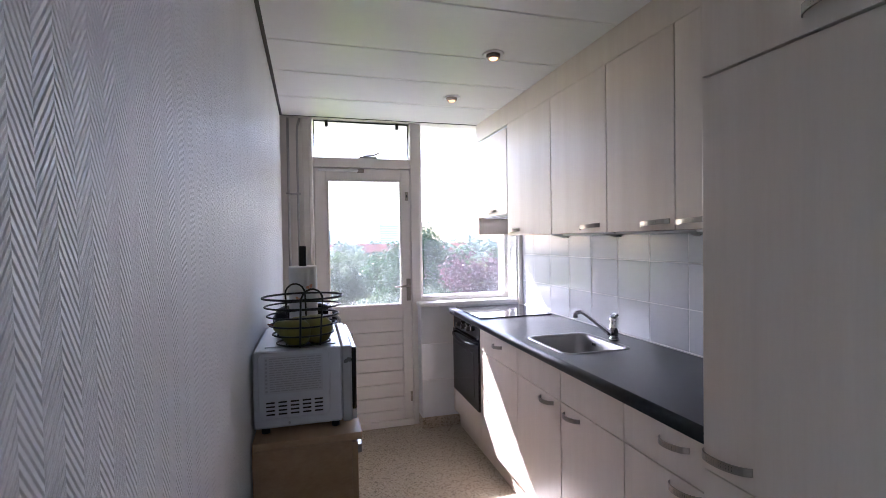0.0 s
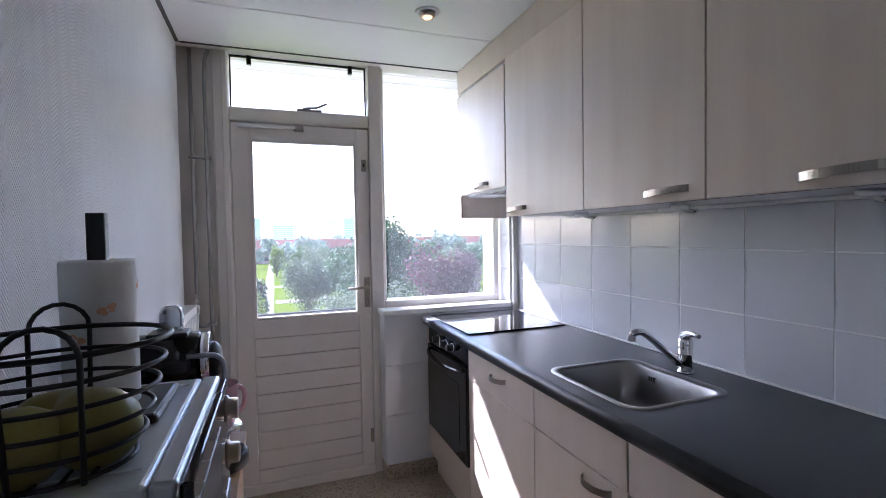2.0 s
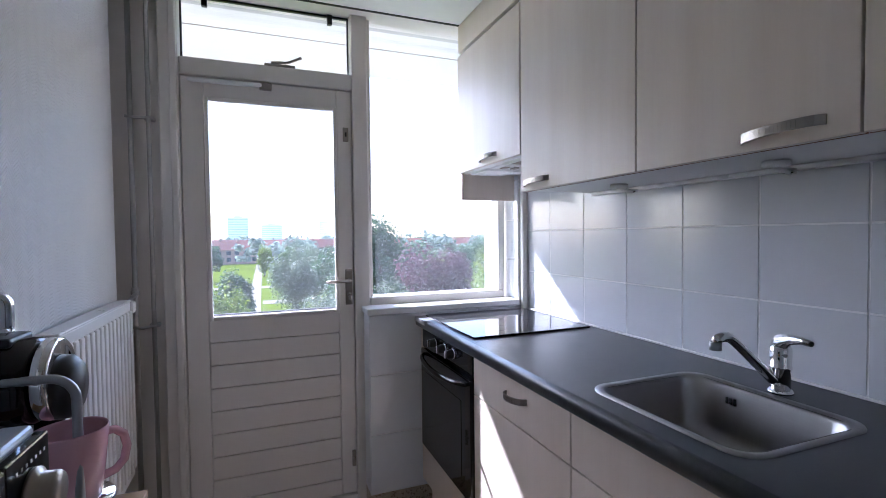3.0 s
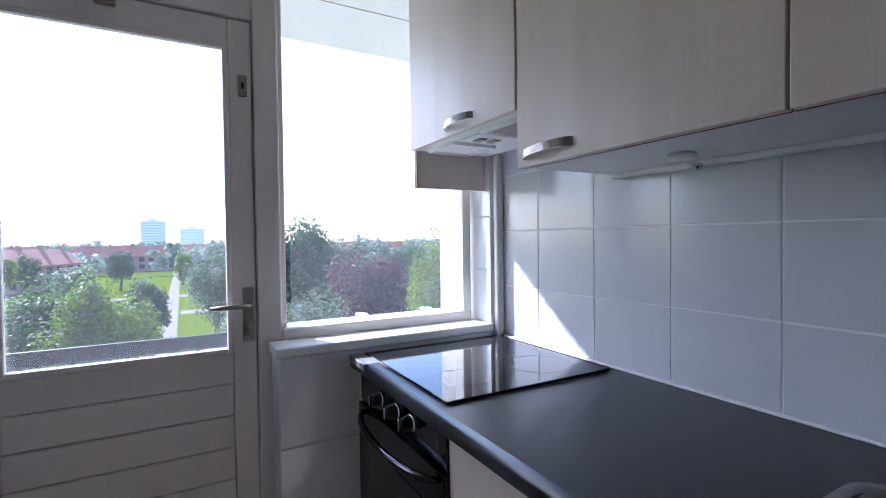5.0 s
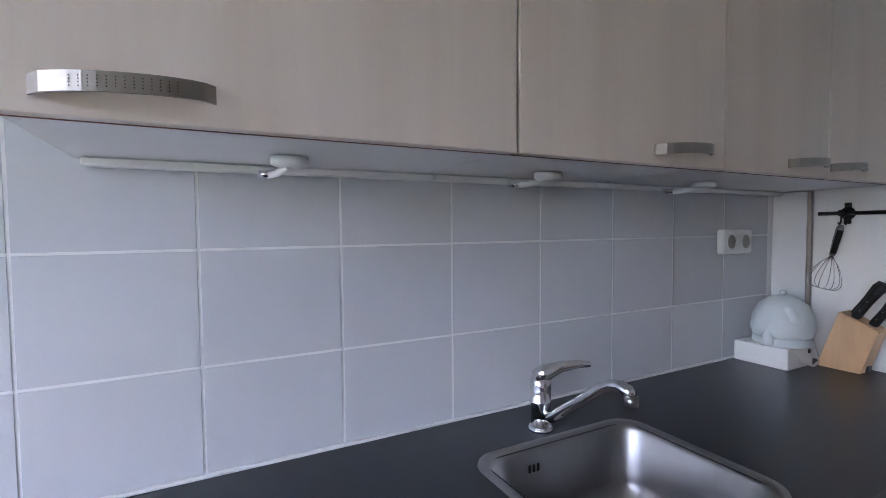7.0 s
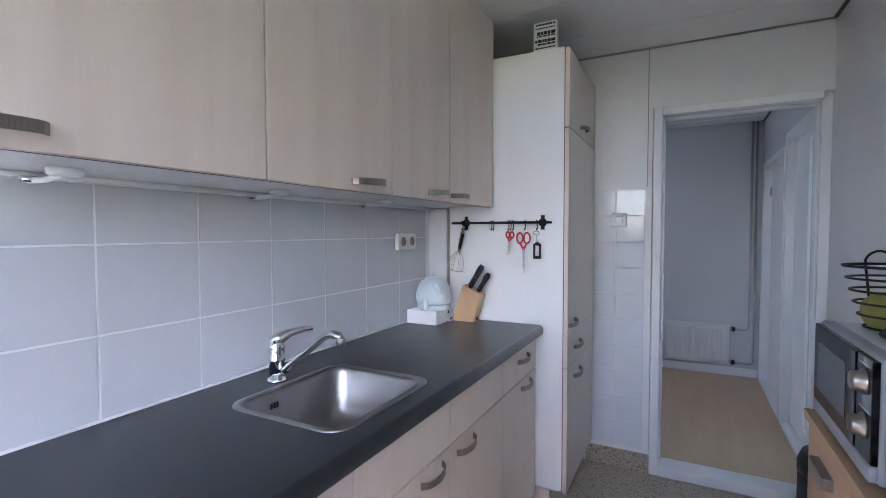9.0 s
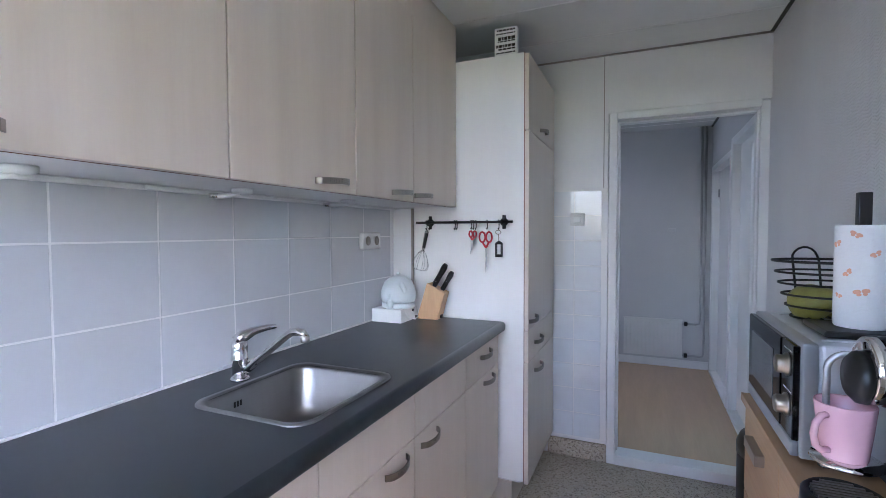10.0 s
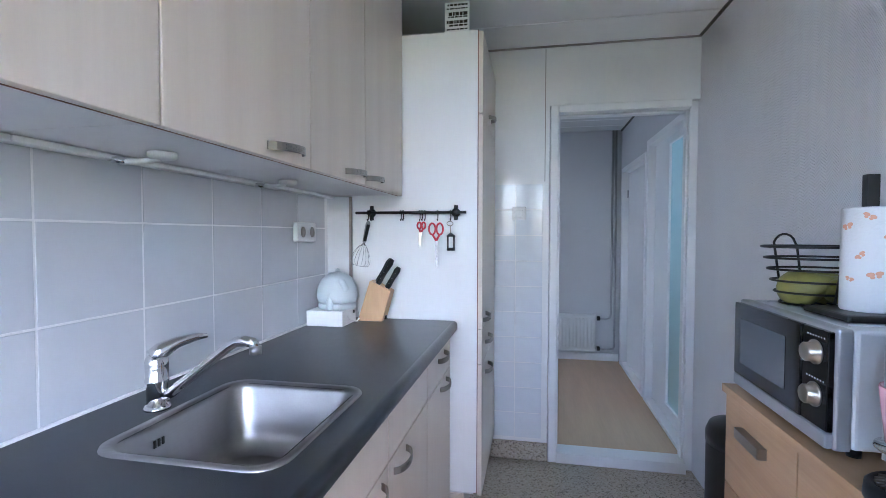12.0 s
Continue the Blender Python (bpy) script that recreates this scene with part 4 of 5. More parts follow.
# light switch and sockets
sw = thing("light_switch", (0.768, BACK + 0.01, 1.37), "square pale grey light switch on white tiles", "switch")
part("plate", box(0.730, 0.806, BACK + 0.0075, BACK + 0.018, 1.330, 1.402, bevel=0.004), CARCASS, sw)
part("rocker", box(0.748, 0.788, BACK + 0.018, BACK + 0.023, 1.348, 1.384, bevel=0.003), HOOKWHITE, sw)
so = thing("double_socket", (RIGHT - 0.01, 1.24, 1.26), "white double wall socket on the tiles", "socket")
part("plate", box(RIGHT - 0.030, RIGHT - 0.0065, 1.165, 1.315, 1.222, 1.298, bevel=0.006), HOOKWHITE, so)
for sy in (1.203, 1.277):
    bm = bmesh.new()
    tube(bm, [(RIGHT - 0.031, sy + 0.023 * math.cos(a), 1.26 + 0.023 * math.sin(a)) for a in [2 * math.pi * i / 24 for i in range(24)]], 0.002, 6, True)
    ring = part("outlet", bm, HOOKWHITE, so)
    part("recess", lathe(bmesh.new(), [(0.021, 0.0), (0.021, -0.0008), (0.0, -0.0008)], (RIGHT - 0.030, sy, 1.26), 22, "x"), GREYTRIM, ring)

# ---------------------------------------------------------------- chest with its load
CX, CY0, CY1, CT = 0.146, 1.49, 2.30, 0.830
chest = thing("chest", (0.0, 1.9, 0), "oak-look sideboard chest with drawers and a door", "chest")
part("top", box(LEFT + 0.024, CX + 0.012, CY0, CY1, CT - 0.022, CT, bevel=0.0015), OAK, chest)
part("side", box(LEFT + 0.024, CX - 0.018, CY0, CY0 + 0.016, 0.03, CT - 0.0225), OAK, chest)
part("side", box(LEFT + 0.024, CX - 0.018, CY1 - 0.016, CY1, 0.03, CT - 0.0225), OAK, chest)
part("back", box(LEFT + 0.024, LEFT + 0.030, CY0 + 0.0165, CY1 - 0.0165, 0.03, CT - 0.0225), CARCASS, chest)
part("base", box(LEFT + 0.03, CX - 0.03, CY0 + 0.0165, CY1 - 0.0165, 0.03, 0.06), OAK, chest)
MIDY = 1.856
lev = [0.035, 0.29, 0.55, CT - 0.026]
for a, b in zip(lev, lev[1:]):
    d = part("drawer", box(CX - 0.017, CX, CY0 + 0.001, MIDY - 0.002, a + 0.002, b - 0.002, bevel=0.0012), OAK, chest)
    bm = box(CX, CX + 0.022, 1.60, 1.73, (a + b) / 2 + 0.042, (a + b) / 2 + 0.070, bevel=0.002)
    part("handle", bm, NICKEL, d, "grey metal bar handle")
d = part("door", box(CX - 0.017, CX, MIDY + 0.002, CY1 - 0.001, 0.037, CT - 0.028, bevel=0.0012), OAK, chest)
part("handle", box(CX, CX + 0.022, 2.03, 2.16, 0.60, 0.625, bevel=0.002), NICKEL, d, "grey metal bar handle")
for fx in (LEFT + 0.04, CX - 0.06):
    for fy in (CY0 + 0.05, CY1 - 0.05):
        part("foot", box(fx, fx + 0.03, fy - 0.015, fy + 0.015, 0.0, 0.03), BLACK, chest)

# microwave
MX0, MX1, MY0, MY1, MZ0, MZ1 = -0.146, 0.136, 1.54, 1.955, 0.850, 1.077
mw = thing("microwave", (0.0, 1.74, CT), "silver microwave oven with dark door and two knobs", "microwave")
part("casing", box(MX0, MX1 - 0.03, MY0, MY1, MZ0, MZ1, bevel=0.008, seg=3), SILVER, mw)
part("front_frame", box(MX1 - 0.0295, MX1, MY0, MY1, MZ0 - 0.003, MZ1 + 0.001, bevel=0.006, seg=3), SILVERTRIM, mw)
for ry in (MY0 + 0.046, MY1 - 0.05):
    part("top_rib", box(MX0 + 0.03, MX1 - 0.045, ry, ry + 0.004, MZ1 - 0.001, MZ1 + 0.003, bevel=0.0015), SILVER, mw)
mdoor = part("door", box(MX1, MX1 + 0.014, MY0 + 0.006, MY1 - 0.091, MZ0 + 0.03, MZ1 - 0.006, bevel=0.003), GLOSSBLACK, mw, "dark glass door")
part("window", box(MX1 + 0.0142, MX1 + 0.0152, MY0 + 0.045, MY1 - 0.15, MZ0 + 0.065, MZ1 - 0.045), surface("grey_mesh_window", (0.10, 0.11, 0.12), rough=0.2, fine=(700, 700, 700), bump=0.2), mdoor)
part("door_lower_rim", box(MX1, MX1 + 0.014, MY0 + 0.004, MY1 - 0.004, MZ0, MZ0 + 0.029, bevel=0.003), SILVERTRIM, mw)
part("control_panel", box(MX1, MX1 + 0.012, MY1 - 0.088, MY1 - 0.004, MZ0 + 0.031, MZ1 - 0.006, bevel=0.002), GLOSSBLACK, mw)
for kz in (MZ0 + 0.092, MZ0 + 0.175):
    k = part("knob", lathe(bmesh.new(), [(0.024, 0.0), (0.024, 0.004), (0.019, 0.006), (0.0185, 0.019), (0.016, 0.022), (0.0, 0.022)], (MX1 + 0.012, MY1 - 0.042, kz), 26, "x"), NICKEL, mw)
    bm = bmesh.new()
    for i in range(-3, 4):
        bx(bm, MX1 + 0.012, MX1 + 0.0125, MY1 - 0.044 + 0.009 * i, MY1 - 0.041 + 0.009 * i, kz + 0.030, kz + 0.033)
    part("dial_marks", bm, HOOKWHITE, k, "small pale dial marks")
for fx in (MX0 + 0.03, MX1 - 0.05):
    for fy in (MY0 + 0.03, MY1 - 0.03):
        part("foot", lathe(bmesh.new(), [(0.012, 0), (0.012, 0.0155), (0.0, 0.0155)], (fx, fy, CT), 12), BLACK, mw)
# rating label and vents on the side that faces the hall
lab = part("rating_label", box(-0.115, 0.050, MY0 - 0.0015, MY0 + 0.004, 0.952, 1.062), surface("grey_label", (0.56, 0.57, 0.60), rough=0.5), mw, "pale label with grey print")
bm = bmesh.new()
rng = random.Random(5)
for i in range(15):
    z = 1.056 - i * 0.0068
    x = -0.100
    while x < 0.04:
        w = rng.uniform(0.008, 0.028)
        bx(bm, x, min(x + w, 0.045), MY0 - 0.0019, MY0 - 0.0016, z - 0.0028, z)
        x += w + 0.003
for i in range(9):
    bx(bm, -0.112, -0.106, MY0 - 0.0019, MY0 - 0.0016, 0.957 + i * 0.0115, 0.963 + i * 0.0115)
part("print", bm, surface("grey_print", (0.40, 0.41, 0.43), rough=0.6), lab)["kind"] = "stuff"
vents = bmesh.new()
for i in range(5):
    for j in range(4):
        x = -0.112 + i * 0.034
        bx(vents, x, x + 0.026, MY0 - 0.0012, MY0 + 0.004, 0.888 + j * 0.0115, 0.8945 + j * 0.0115, 0.002, 1)
part("vent_slots", vents, BLACK, mw, "dark oval vent slots")["kind"] = "stuff"
bm = bmesh.new()
tube(bm, [(x, MY0 + 0.0005, z) for x, z in [(-0.122, 0.878), (-0.13, 0.89), (-0.13, 1.06), (-0.122, 1.072), (0.062, 1.072), (0.07, 1.06), (0.07, 0.89), (0.062, 0.878)]], 0.0022, 6, True)
part("embossed_line", bm, SILVER, mw)

# fruit basket of black wire
BX, BY, BZ = -0.004, 1.628, MZ1 + 0.001
bk = thing("fruit_basket", (BX, BY, BZ), "round black wire fruit basket with looped handles", "basket")


def ring_pts(r, z, n=44):
    return [(BX + r * 1.08 * math.cos(2 * math.pi * i / n), BY + r * 0.92 * math.sin(2 * math.pi * i / n), z) for i in range(n)]


for i in range(6):
    u = i / 5
    part("wire_ring", tube(bmesh.new(), ring_pts(0.074 + 0.038 * u ** 0.8, BZ + 0.0045 + 0.141 * u), 0.0028 if i < 5 else 0.0033, 8, True), BLACKMETAL, bk)
for ang in (-75, 105):
    a = radians(ang)
    d = Vector((math.cos(a), math.sin(a), 0))
    s = Vector((-math.sin(a), math.cos(a), 0))
    c0, c1 = Vector((BX, BY, BZ)) + d * 0.076, Vector((BX, BY, BZ)) + d * 0.102
    pts = [c0 - s * 0.03 + Vector((0, 0, 0.003)), c1 - s * 0.032 + Vector((0, 0, 0.142))]
    for i in range(1, 9):
        t = math.pi * i / 9
        pts.append(c1 + d * 0.005 + s * (-0.032 * math.cos(t)) + Vector((0, 0, 0.143 + 0.034 * math.sin(t))))
    pts += [c1 + s * 0.032 + Vector((0, 0, 0.142)), c0 + s * 0.03 + Vector((0, 0, 0.003))]
    part("loop_handle", tube(bmesh.new(), pts, 0.003, 8), BLACKMETAL, bk)
for i in range(5):
    o = -0.05 + 0.025 * i
    h = math.sqrt(max(0.0, 0.074 ** 2 - o * o)) * 0.95
    part("base_wire", tube(bmesh.new(), [(BX + o, BY - h, BZ + 0.0045), (BX + o, BY + h, BZ + 0.0045)], 0.0022, 6), BLACKMETAL, bk)


def pear(at, direction, size, name="pear"):
    prof = [(0.0, -0.5), (0.16, -0.48), (0.30, -0.38), (0.37, -0.22), (0.36, -0.05), (0.28, 0.14), (0.19, 0.28), (0.145, 0.4), (0.10, 0.47), (0.0, 0.5)]
    bm = bmesh.new()
    lathe(bm, [(r * size, h * size) for r, h in prof], (0, 0, 0), 22)
    for v in bm.verts:
        v.co *= 1 + 0.05 * noise.noise(v.co * 22 / size * 0.1)
    q = Vector(direction).normalized().to_track_quat("Z", "Y").to_matrix().to_4x4()
    ob = new(name)
    ob.location = at
    tagged(ob, "ripe green pear lying in the wire basket", "pear", "pears")
    m1 = mesh_of("fruit", bm, PEARGREEN)
    m1.transform(q)
    o1 = new("fruit", m1)
    o1.parent = ob
    bm = tube(bmesh.new(), [(0, 0, 0.48 * size), (0.004, 0, 0.56 * size), (0.01, 0, 0.62 * size)], [0.003, 0.0022, 0.003], 6)
    m2 = mesh_of("stem", bm, EDGE)
    m2.transform(q)
    o2 = new("stem", m2)
    o2.parent = ob
    return ob


pear((BX - 0.035, BY - 0.026, BZ + 0.044), (-0.75, 0.25, 0.25), 0.118)
pear((BX + 0.030, BY + 0.012, BZ + 0.046), (-0.55, 0.6, 0.25), 0.125)
pear((BX - 0.015, BY + 0.048, BZ + 0.048), (0.5, 0.8, 0.3), 0.088)

# kitchen roll on a stand
RX, RY = -0.006, 1.80
roll = thing("paper_roll_stand", (RX, RY, MZ1), "black kitchen roll stand with a printed paper roll", "paper roll")
part("base", box(RX - 0.085, RX + 0.085, RY - 0.075, RY + 0.085, MZ1 + 0.001, MZ1 + 0.016, bevel=0.006), BLACKMETAL, roll)
part("pole", box(RX - 0.012, RX + 0.012, RY - 0.009, RY + 0.009, MZ1 + 0.016, 1.380, bevel=0.002), BLACKMETAL, roll)
pr = part("paper", lathe(bmesh.new(), [(0.012, 0.0), (0.0455, 0.0), (0.0475, 0.003), (0.0475, 0.213), (0.0455, 0.217), (0.014, 0.217), (0.012, 0.215)], (RX, RY, MZ1 + 0.0165), 40), PAPER, roll, "white kitchen paper printed with orange butterflies")
ORANGE = surface("orange_print", (0.78, 0.42, 0.28), rough=0.9)


def wing_print(ang, z, s, tilt):
    """A butterfly print laid on the roll."""
    bm = bmesh.new()
    for sx, sz, w, h in ((-1, 0.5, 1.0, 0.8), (1, 0.5, 1.0, 0.8), (-0.7, -0.5, 0.6, 0.55), (0.7, -0.5, 0.6, 0.55)):
        ring = []
        for k in range(9):
            a = 2 * math.pi * k / 9
            u, v = s * (sx * 0.6 + w * 0.6 * math.cos(a)), s * (sz * 0.5 + h * 0.5 * math.sin(a))
            u, v = u * math.cos(tilt) - v * math.sin(tilt), u * math.sin(tilt) + v * math.cos(tilt)
            b = ang + u / 0.0475
            ring.append(bm.verts.new((RX + 0.0478 * math.cos(b), RY + 0.0478 * math.sin(b), z + v)))
        bm.faces.new(ring)
    part("butterfly_print", bm, ORANGE, pr)


for ang, z, s, tl in ((0.2, 1.27, 0.011, 0.3), (1.0, 1.29, 0.010, -0.5), (0.75, 1.21, 0.009, 0.8), (1.25, 1.17, 0.012, 0.2), (0.35, 1.16, 0.008, -0.3), (-1.1, 1.24, 0.011, 0.4), (-1.9, 1.20, 0.010, -0.4), (1.7, 1.25, 0.009, 0.5), (2.4, 1.2, 0.01, 0.1)):
    wing_print(ang, z, s, tl)

# capsule coffee machine and mug
KY = 2.13
cm = thing("coffee_machine", (0.02, KY, CT), "black capsule coffee machine with chrome lever", "coffee machine")
part("foot", box(-0.12, 0.055, KY - 0.045, KY + 0.050, CT + 0.0005, 1.04, bevel=0.012), BLACK, cm)
bm = bmesh.new()
lathe(bm, [(0.022, -0.14), (0.044, -0.128), (0.055, -0.10), (0.057, 0.03), (0.055, 0.066), (0.050, 0.070), (0.0, 0.070)], (0.012, KY, 1.078), 32, "x")
part("body", bm, GLOSSBLACK, cm, "rounded glossy black body")
part("nose_ring", lathe(bmesh.new(), [(0.050, 0.0), (0.053, 0.003), (0.053, 0.016), (0.049, 0.019), (0.044, 0.016), (0.0, 0.016)], (0.0825, KY, 1.078), 32, "x"), CHROME, cm, "bright ring round the front")
part("outlet", lathe(bmesh.new(), [(0.042, 0.0), (0.041, 0.012), (0.030, 0.022), (0.0, 0.026)], (0.099, KY, 1.066), 26, "x"), BLACK, cm)
for fy in (KY - 0.052,):
    loop = [(0.132, fy, 0.892), (0.132, fy, 0.95), (0.132, fy, 1.05)] + arc((0.104, fy, 1.062), 0.028, 0, 90, 6) + [(0.09, fy, 1.090), (0.060, fy, 1.090)]
    part("front_frame", tube(bmesh.new(), loop, 0.0055, 10), SILVERTRIM, cm, "silver arched front frame")
bm = bmesh.new()
lev = [(x, z) for x, z in rounded_rect(-0.002, 0.044, 1.122, 1.192, 0.018)]
loft(bm, [[(x, KY + 0.012, z) for x, z in lev], [(x, KY + 0.030, z) for x, z in lev]], smooth=False)
bm.faces.new([bm.verts.new((x, KY + 0.012, z)) for x, z in lev][::-1])
bmesh.ops.remove_doubles(bm, verts=bm.verts[:], dist=0.0001)
bmesh.ops.bevel(bm, geom=[e for e in bm.edges if abs(e.verts[0].co.y - e.verts[1].co.y) < 0.001], offset=0.005, segments=3, affect="EDGES")
lv = part("lever", bm, CHROME, cm, "upright chrome lever plate")
part("water_tank", box(-0.14, 0.078, KY + 0.052, KY + 0.085, CT + 0.0005, 1.085, bevel=0.012), GLOSSBLACK, cm, "glossy black side tank")
part("hinge_plate", box(-0.02, 0.06, KY - 0.030, KY + 0.034, 1.126, 1.138, bevel=0.004), BLACK, cm)
for px in (0.001, 0.041):
    part("hinge_pin", lathe(bmesh.new(), [(0.005, -0.012), (0.005, 0.0), (0.0, 0.0)], (px, KY + 0.010, 1.142), 10, "y"), CHROME, lv)
tr = part("drip_tray", lathe(bmesh.new(), [(0.058, 0.0), (0.062, 0.006), (0.060, 0.028), (0.055, 0.033), (0.050, 0.029), (0.0, 0.029)], (0.112, KY - 0.02, CT + 0.001), 32), BLACK, cm)
bm = bmesh.new()
for i in range(-4, 5):
    h = math.sqrt(0.047 ** 2 - (i * 0.0102) ** 2)
    bx(bm, 0.112 - h, 0.112 + h, KY - 0.02 + i * 0.0102 - 0.0022, KY - 0.02 + i * 0.0102 + 0.0022, CT + 0.0302, CT + 0.0340)
part("grille", bm, NICKEL, tr, "metal drip grille")
sup = part("cup_support", lathe(bmesh.new(), [(0.046, 0.0), (0.050, 0.003), (0.048, 0.008), (0.0, 0.008)], (0.112, KY - 0.022, 0.916), 30), CHROME, cm, "chrome cup support")
part("stem", box(0.045, 0.068, KY - 0.03, KY + 0.01, 0.90, 0.922), BLACK, cm)

MG = (0.115, KY - 0.024, 0.9245)
mug = thing("mug", MG, "pink ceramic mug on the coffee machine", "mug")
part("cup", lathe(bmesh.new(), [(0.029, 0.0), (0.032, 0.002), (0.037, 0.045), (0.0415, 0.090), (0.0405, 0.0925), (0.0385, 0.090), (0.034, 0.045), (0.028, 0.007), (0.0, 0.007)], MG, 36), PINK, mug)
bm = bmesh.new()
hv = Vector((0.80, 0.60, 0.0))
tube(bm, [Vector(MG) + hv * r + Vector((0, 0, z)) for r, z in ((0.034, 0.016), (0.050, 0.018), (0.061, 0.028), (0.065, 0.046), (0.061, 0.064), (0.050, 0.074), (0.036, 0.075))], 0.0055, 12)
part("handle", bm, PINK, mug)

# pedal bin
bn = thing("pedal_bin", (0.02, 1.34, 0), "tall black pedal bin beside the chest", "bin")
part("body", lathe(bmesh.new(), [(0.115, 0.0), (0.12, 0.01), (0.12, 0.59), (0.0, 0.59)], (0.02, 1.34, 0.001), 36), BLACK, bn)
part("lid", lathe(bmesh.new(), [(0.122, 0.0), (0.122, 0.03), (0.112, 0.055), (0.07, 0.07), (0.0, 0.074)], (0.02, 1.34, 0.592), 36), BLACK, bn)
part("pedal", box(0.13, 0.18, 1.31, 1.37, 0.015, 0.025, bevel=0.003), BLACK, bn)

# ---------------------------------------------------------------- things on the worktop
bxs = thing("white_box", (1.50, 1.155, COUNTER), "low white wooden box with a dark button", "box")
part("box", box(1.422, 1.576, 1.085, 1.225, COUNTER + 0.0005, COUNTER + 0.062, bevel=0.003), HOOKWHITE, bxs)
part("button", lathe(bmesh.new(), [(0.007, 0.0), (0.007, -0.003), (0.0, -0.003)], (1.422, 1.11, COUNTER + 0.045), 12, "x"), BLACK, bxs)
eg = thing("egg_cooker", (1.475, 1.155, COUNTER + 0.062), "pale blue domed egg cooker with white cord", "egg cooker")
part("base", lathe(bmesh.new(), [(0.068, 0.0), (0.077, 0.005), (0.077, 0.022), (0.072, 0.027), (0.0, 0.027)], (1.475, 1.152, COUNTER + 0.0628), 32), PORCELAIN, eg)
dm = part("dome", lathe(bmesh.new(), [(0.076, 0.0), (0.083, 0.022), (0.079, 0.058), (0.063, 0.094), (0.034, 0.116), (0.0, 0.122)], (1.475, 1.152, COUNTER + 0.091), 32), PORCELAIN, eg)
part("lid_knob", lathe(bmesh.new(), [(0.006, 0), (0.010, 0.006), (0.008, 0.014), (0.0, 0.016)], (1.475, 1.152, COUNTER + 0.211), 16), PORCELAIN, dm)
bm = bmesh.new()
tube(bm, [(1.466, 1.19, COUNTER + 0.186), (1.436, 1.197, COUNTER + 0.174), (1.422, 1.197, COUNTER + 0.148), (1.428, 1.19, COUNTER + 0.124)], [0.006, 0.016, 0.017, 0.009], 12)
part("handle", bm, PORCELAIN, dm)
part("plug", lathe(bmesh.new(), [(0.010, 0), (0.015, 0.01), (0.015, 0.03), (0.009, 0.045), (0.005, 0.07), (0.0, 0.07)], (1.475, 1.228, COUNTER + 0.0645), 14), PORCELAIN, eg)
bm = bmesh.new()
tube(bm, [(1.455, 1.11, COUNTER + 0.075), (1.44, 1.085, COUNTER + 0.10), (1.428, 1.068, COUNTER + 0.06), (1.41, 1.075, COUNTER + 0.012), (1.405, 1.12, COUNTER + 0.006), (1.42, 1.16, COUNTER + 0.02), (1.425, 1.185, COUNTER + 0.05), (1.44, 1.19, COUNTER + 0.071)], 0.0035, 8)
part("cord", bm, HOOKWHITE, eg, "white cord")

kb = thing("knife_block", (1.37, 1.05, COUNTER), "beech knife block with three black-handled knives", "knife block")
bm = bmesh.new()
prof = [(1.416, 0.0), (1.308, 0.0), (1.302, 0.025), (1.272, 0.128), (1.362, 0.172)]
A = [bm.verts.new((x, 1.018, COUNTER + 0.0005 + z)) for x, z in prof]
B = [bm.verts.new((x, 1.082, COUNTER + 0.0005 + z)) for x, z in prof]
bm.faces.new(A)
bm.faces.new(B[::-1])
for k in range(len(prof)):
    bm.faces.new((A[k], B[k], B[(k + 1) % 5], A[(k + 1) % 5]))
bmesh.ops.bevel(bm, geom=bm.edges[:], offset=0.003, segments=2, affect="EDGES")
part("block", bm, BEECH, kb)
part("mark", box(1.2985, 1.3065, 1.04, 1.058, COUNTER + 0.006, COUNTER + 0.022), BLACK, kb)
for hx, hy, L, z0 in ((1.345, 1.036, 0.12, 0.164), (1.333, 1.064, 0.125, 0.160), (1.298, 1.050, 0.105, 0.142)):
    d = Vector((-0.52, 0.0, 0.86)).normalized()
    p0 = Vector((hx, hy, COUNTER + z0 - 0.006))
    bm = tube(bmesh.new(), [p0, p0 + d * 0.012, p0 + d * L * 0.5, p0 + d * L * 0.85, p0 + d * L], [0.0095, 0.012, 0.011, 0.014, 0.009], 10)
    kn = part("knife_handle", bm, BLACK, kb)
    for u in (0.25, 0.5, 0.75):
        q = p0 + d * L * u
        part("rivet", lathe(bmesh.new(), [(0.002, 0.0), (0.002, 0.0125), (0.0, 0.0125)], (q.x, q.y, q.z), 8, "y"), CHROME, kn)

# hanging rail on the tall cabinet's side
RYY, RZ = 0.985, 1.344
rail = thing("hanging_rail", (1.22, RYY, RZ), "black metal utensil rail on the cabinet side", "rail")
part("bar", tube(bmesh.new(), [(0.964, RYY + 0.032, RZ), (1.447, RYY + 0.032, RZ)], 0.006, 12), BLACKMETAL, rail)
for rx in (1.012, 1.385):
    bm = bmesh.new()
    lathe(bm, [(0.019, 0.0), (0.019, 0.004), (0.008, 0.007), (0.008, 0.026), (0.0105, 0.028), (0.0105, 0.042), (0.0, 0.042)], (rx, RYY + 0.0005, RZ), 18, "y")
    bx(bm, rx - 0.009, rx + 0.009, RYY + 0.0005, RYY + 0.004, RZ - 0.032, RZ + 0.032, 0.002)
    part("bracket", bm, BLACKMETAL, rail)


def hook(x):
    bm = bmesh.new()
    pts = [(x, RYY + 0.040, RZ - 0.004)] + [(x, RYY + 0.032 + 0.009 * math.cos(a), RZ + 0.009 * math.sin(a)) for a in [radians(20 + 28 * i) for i in range(6)]]
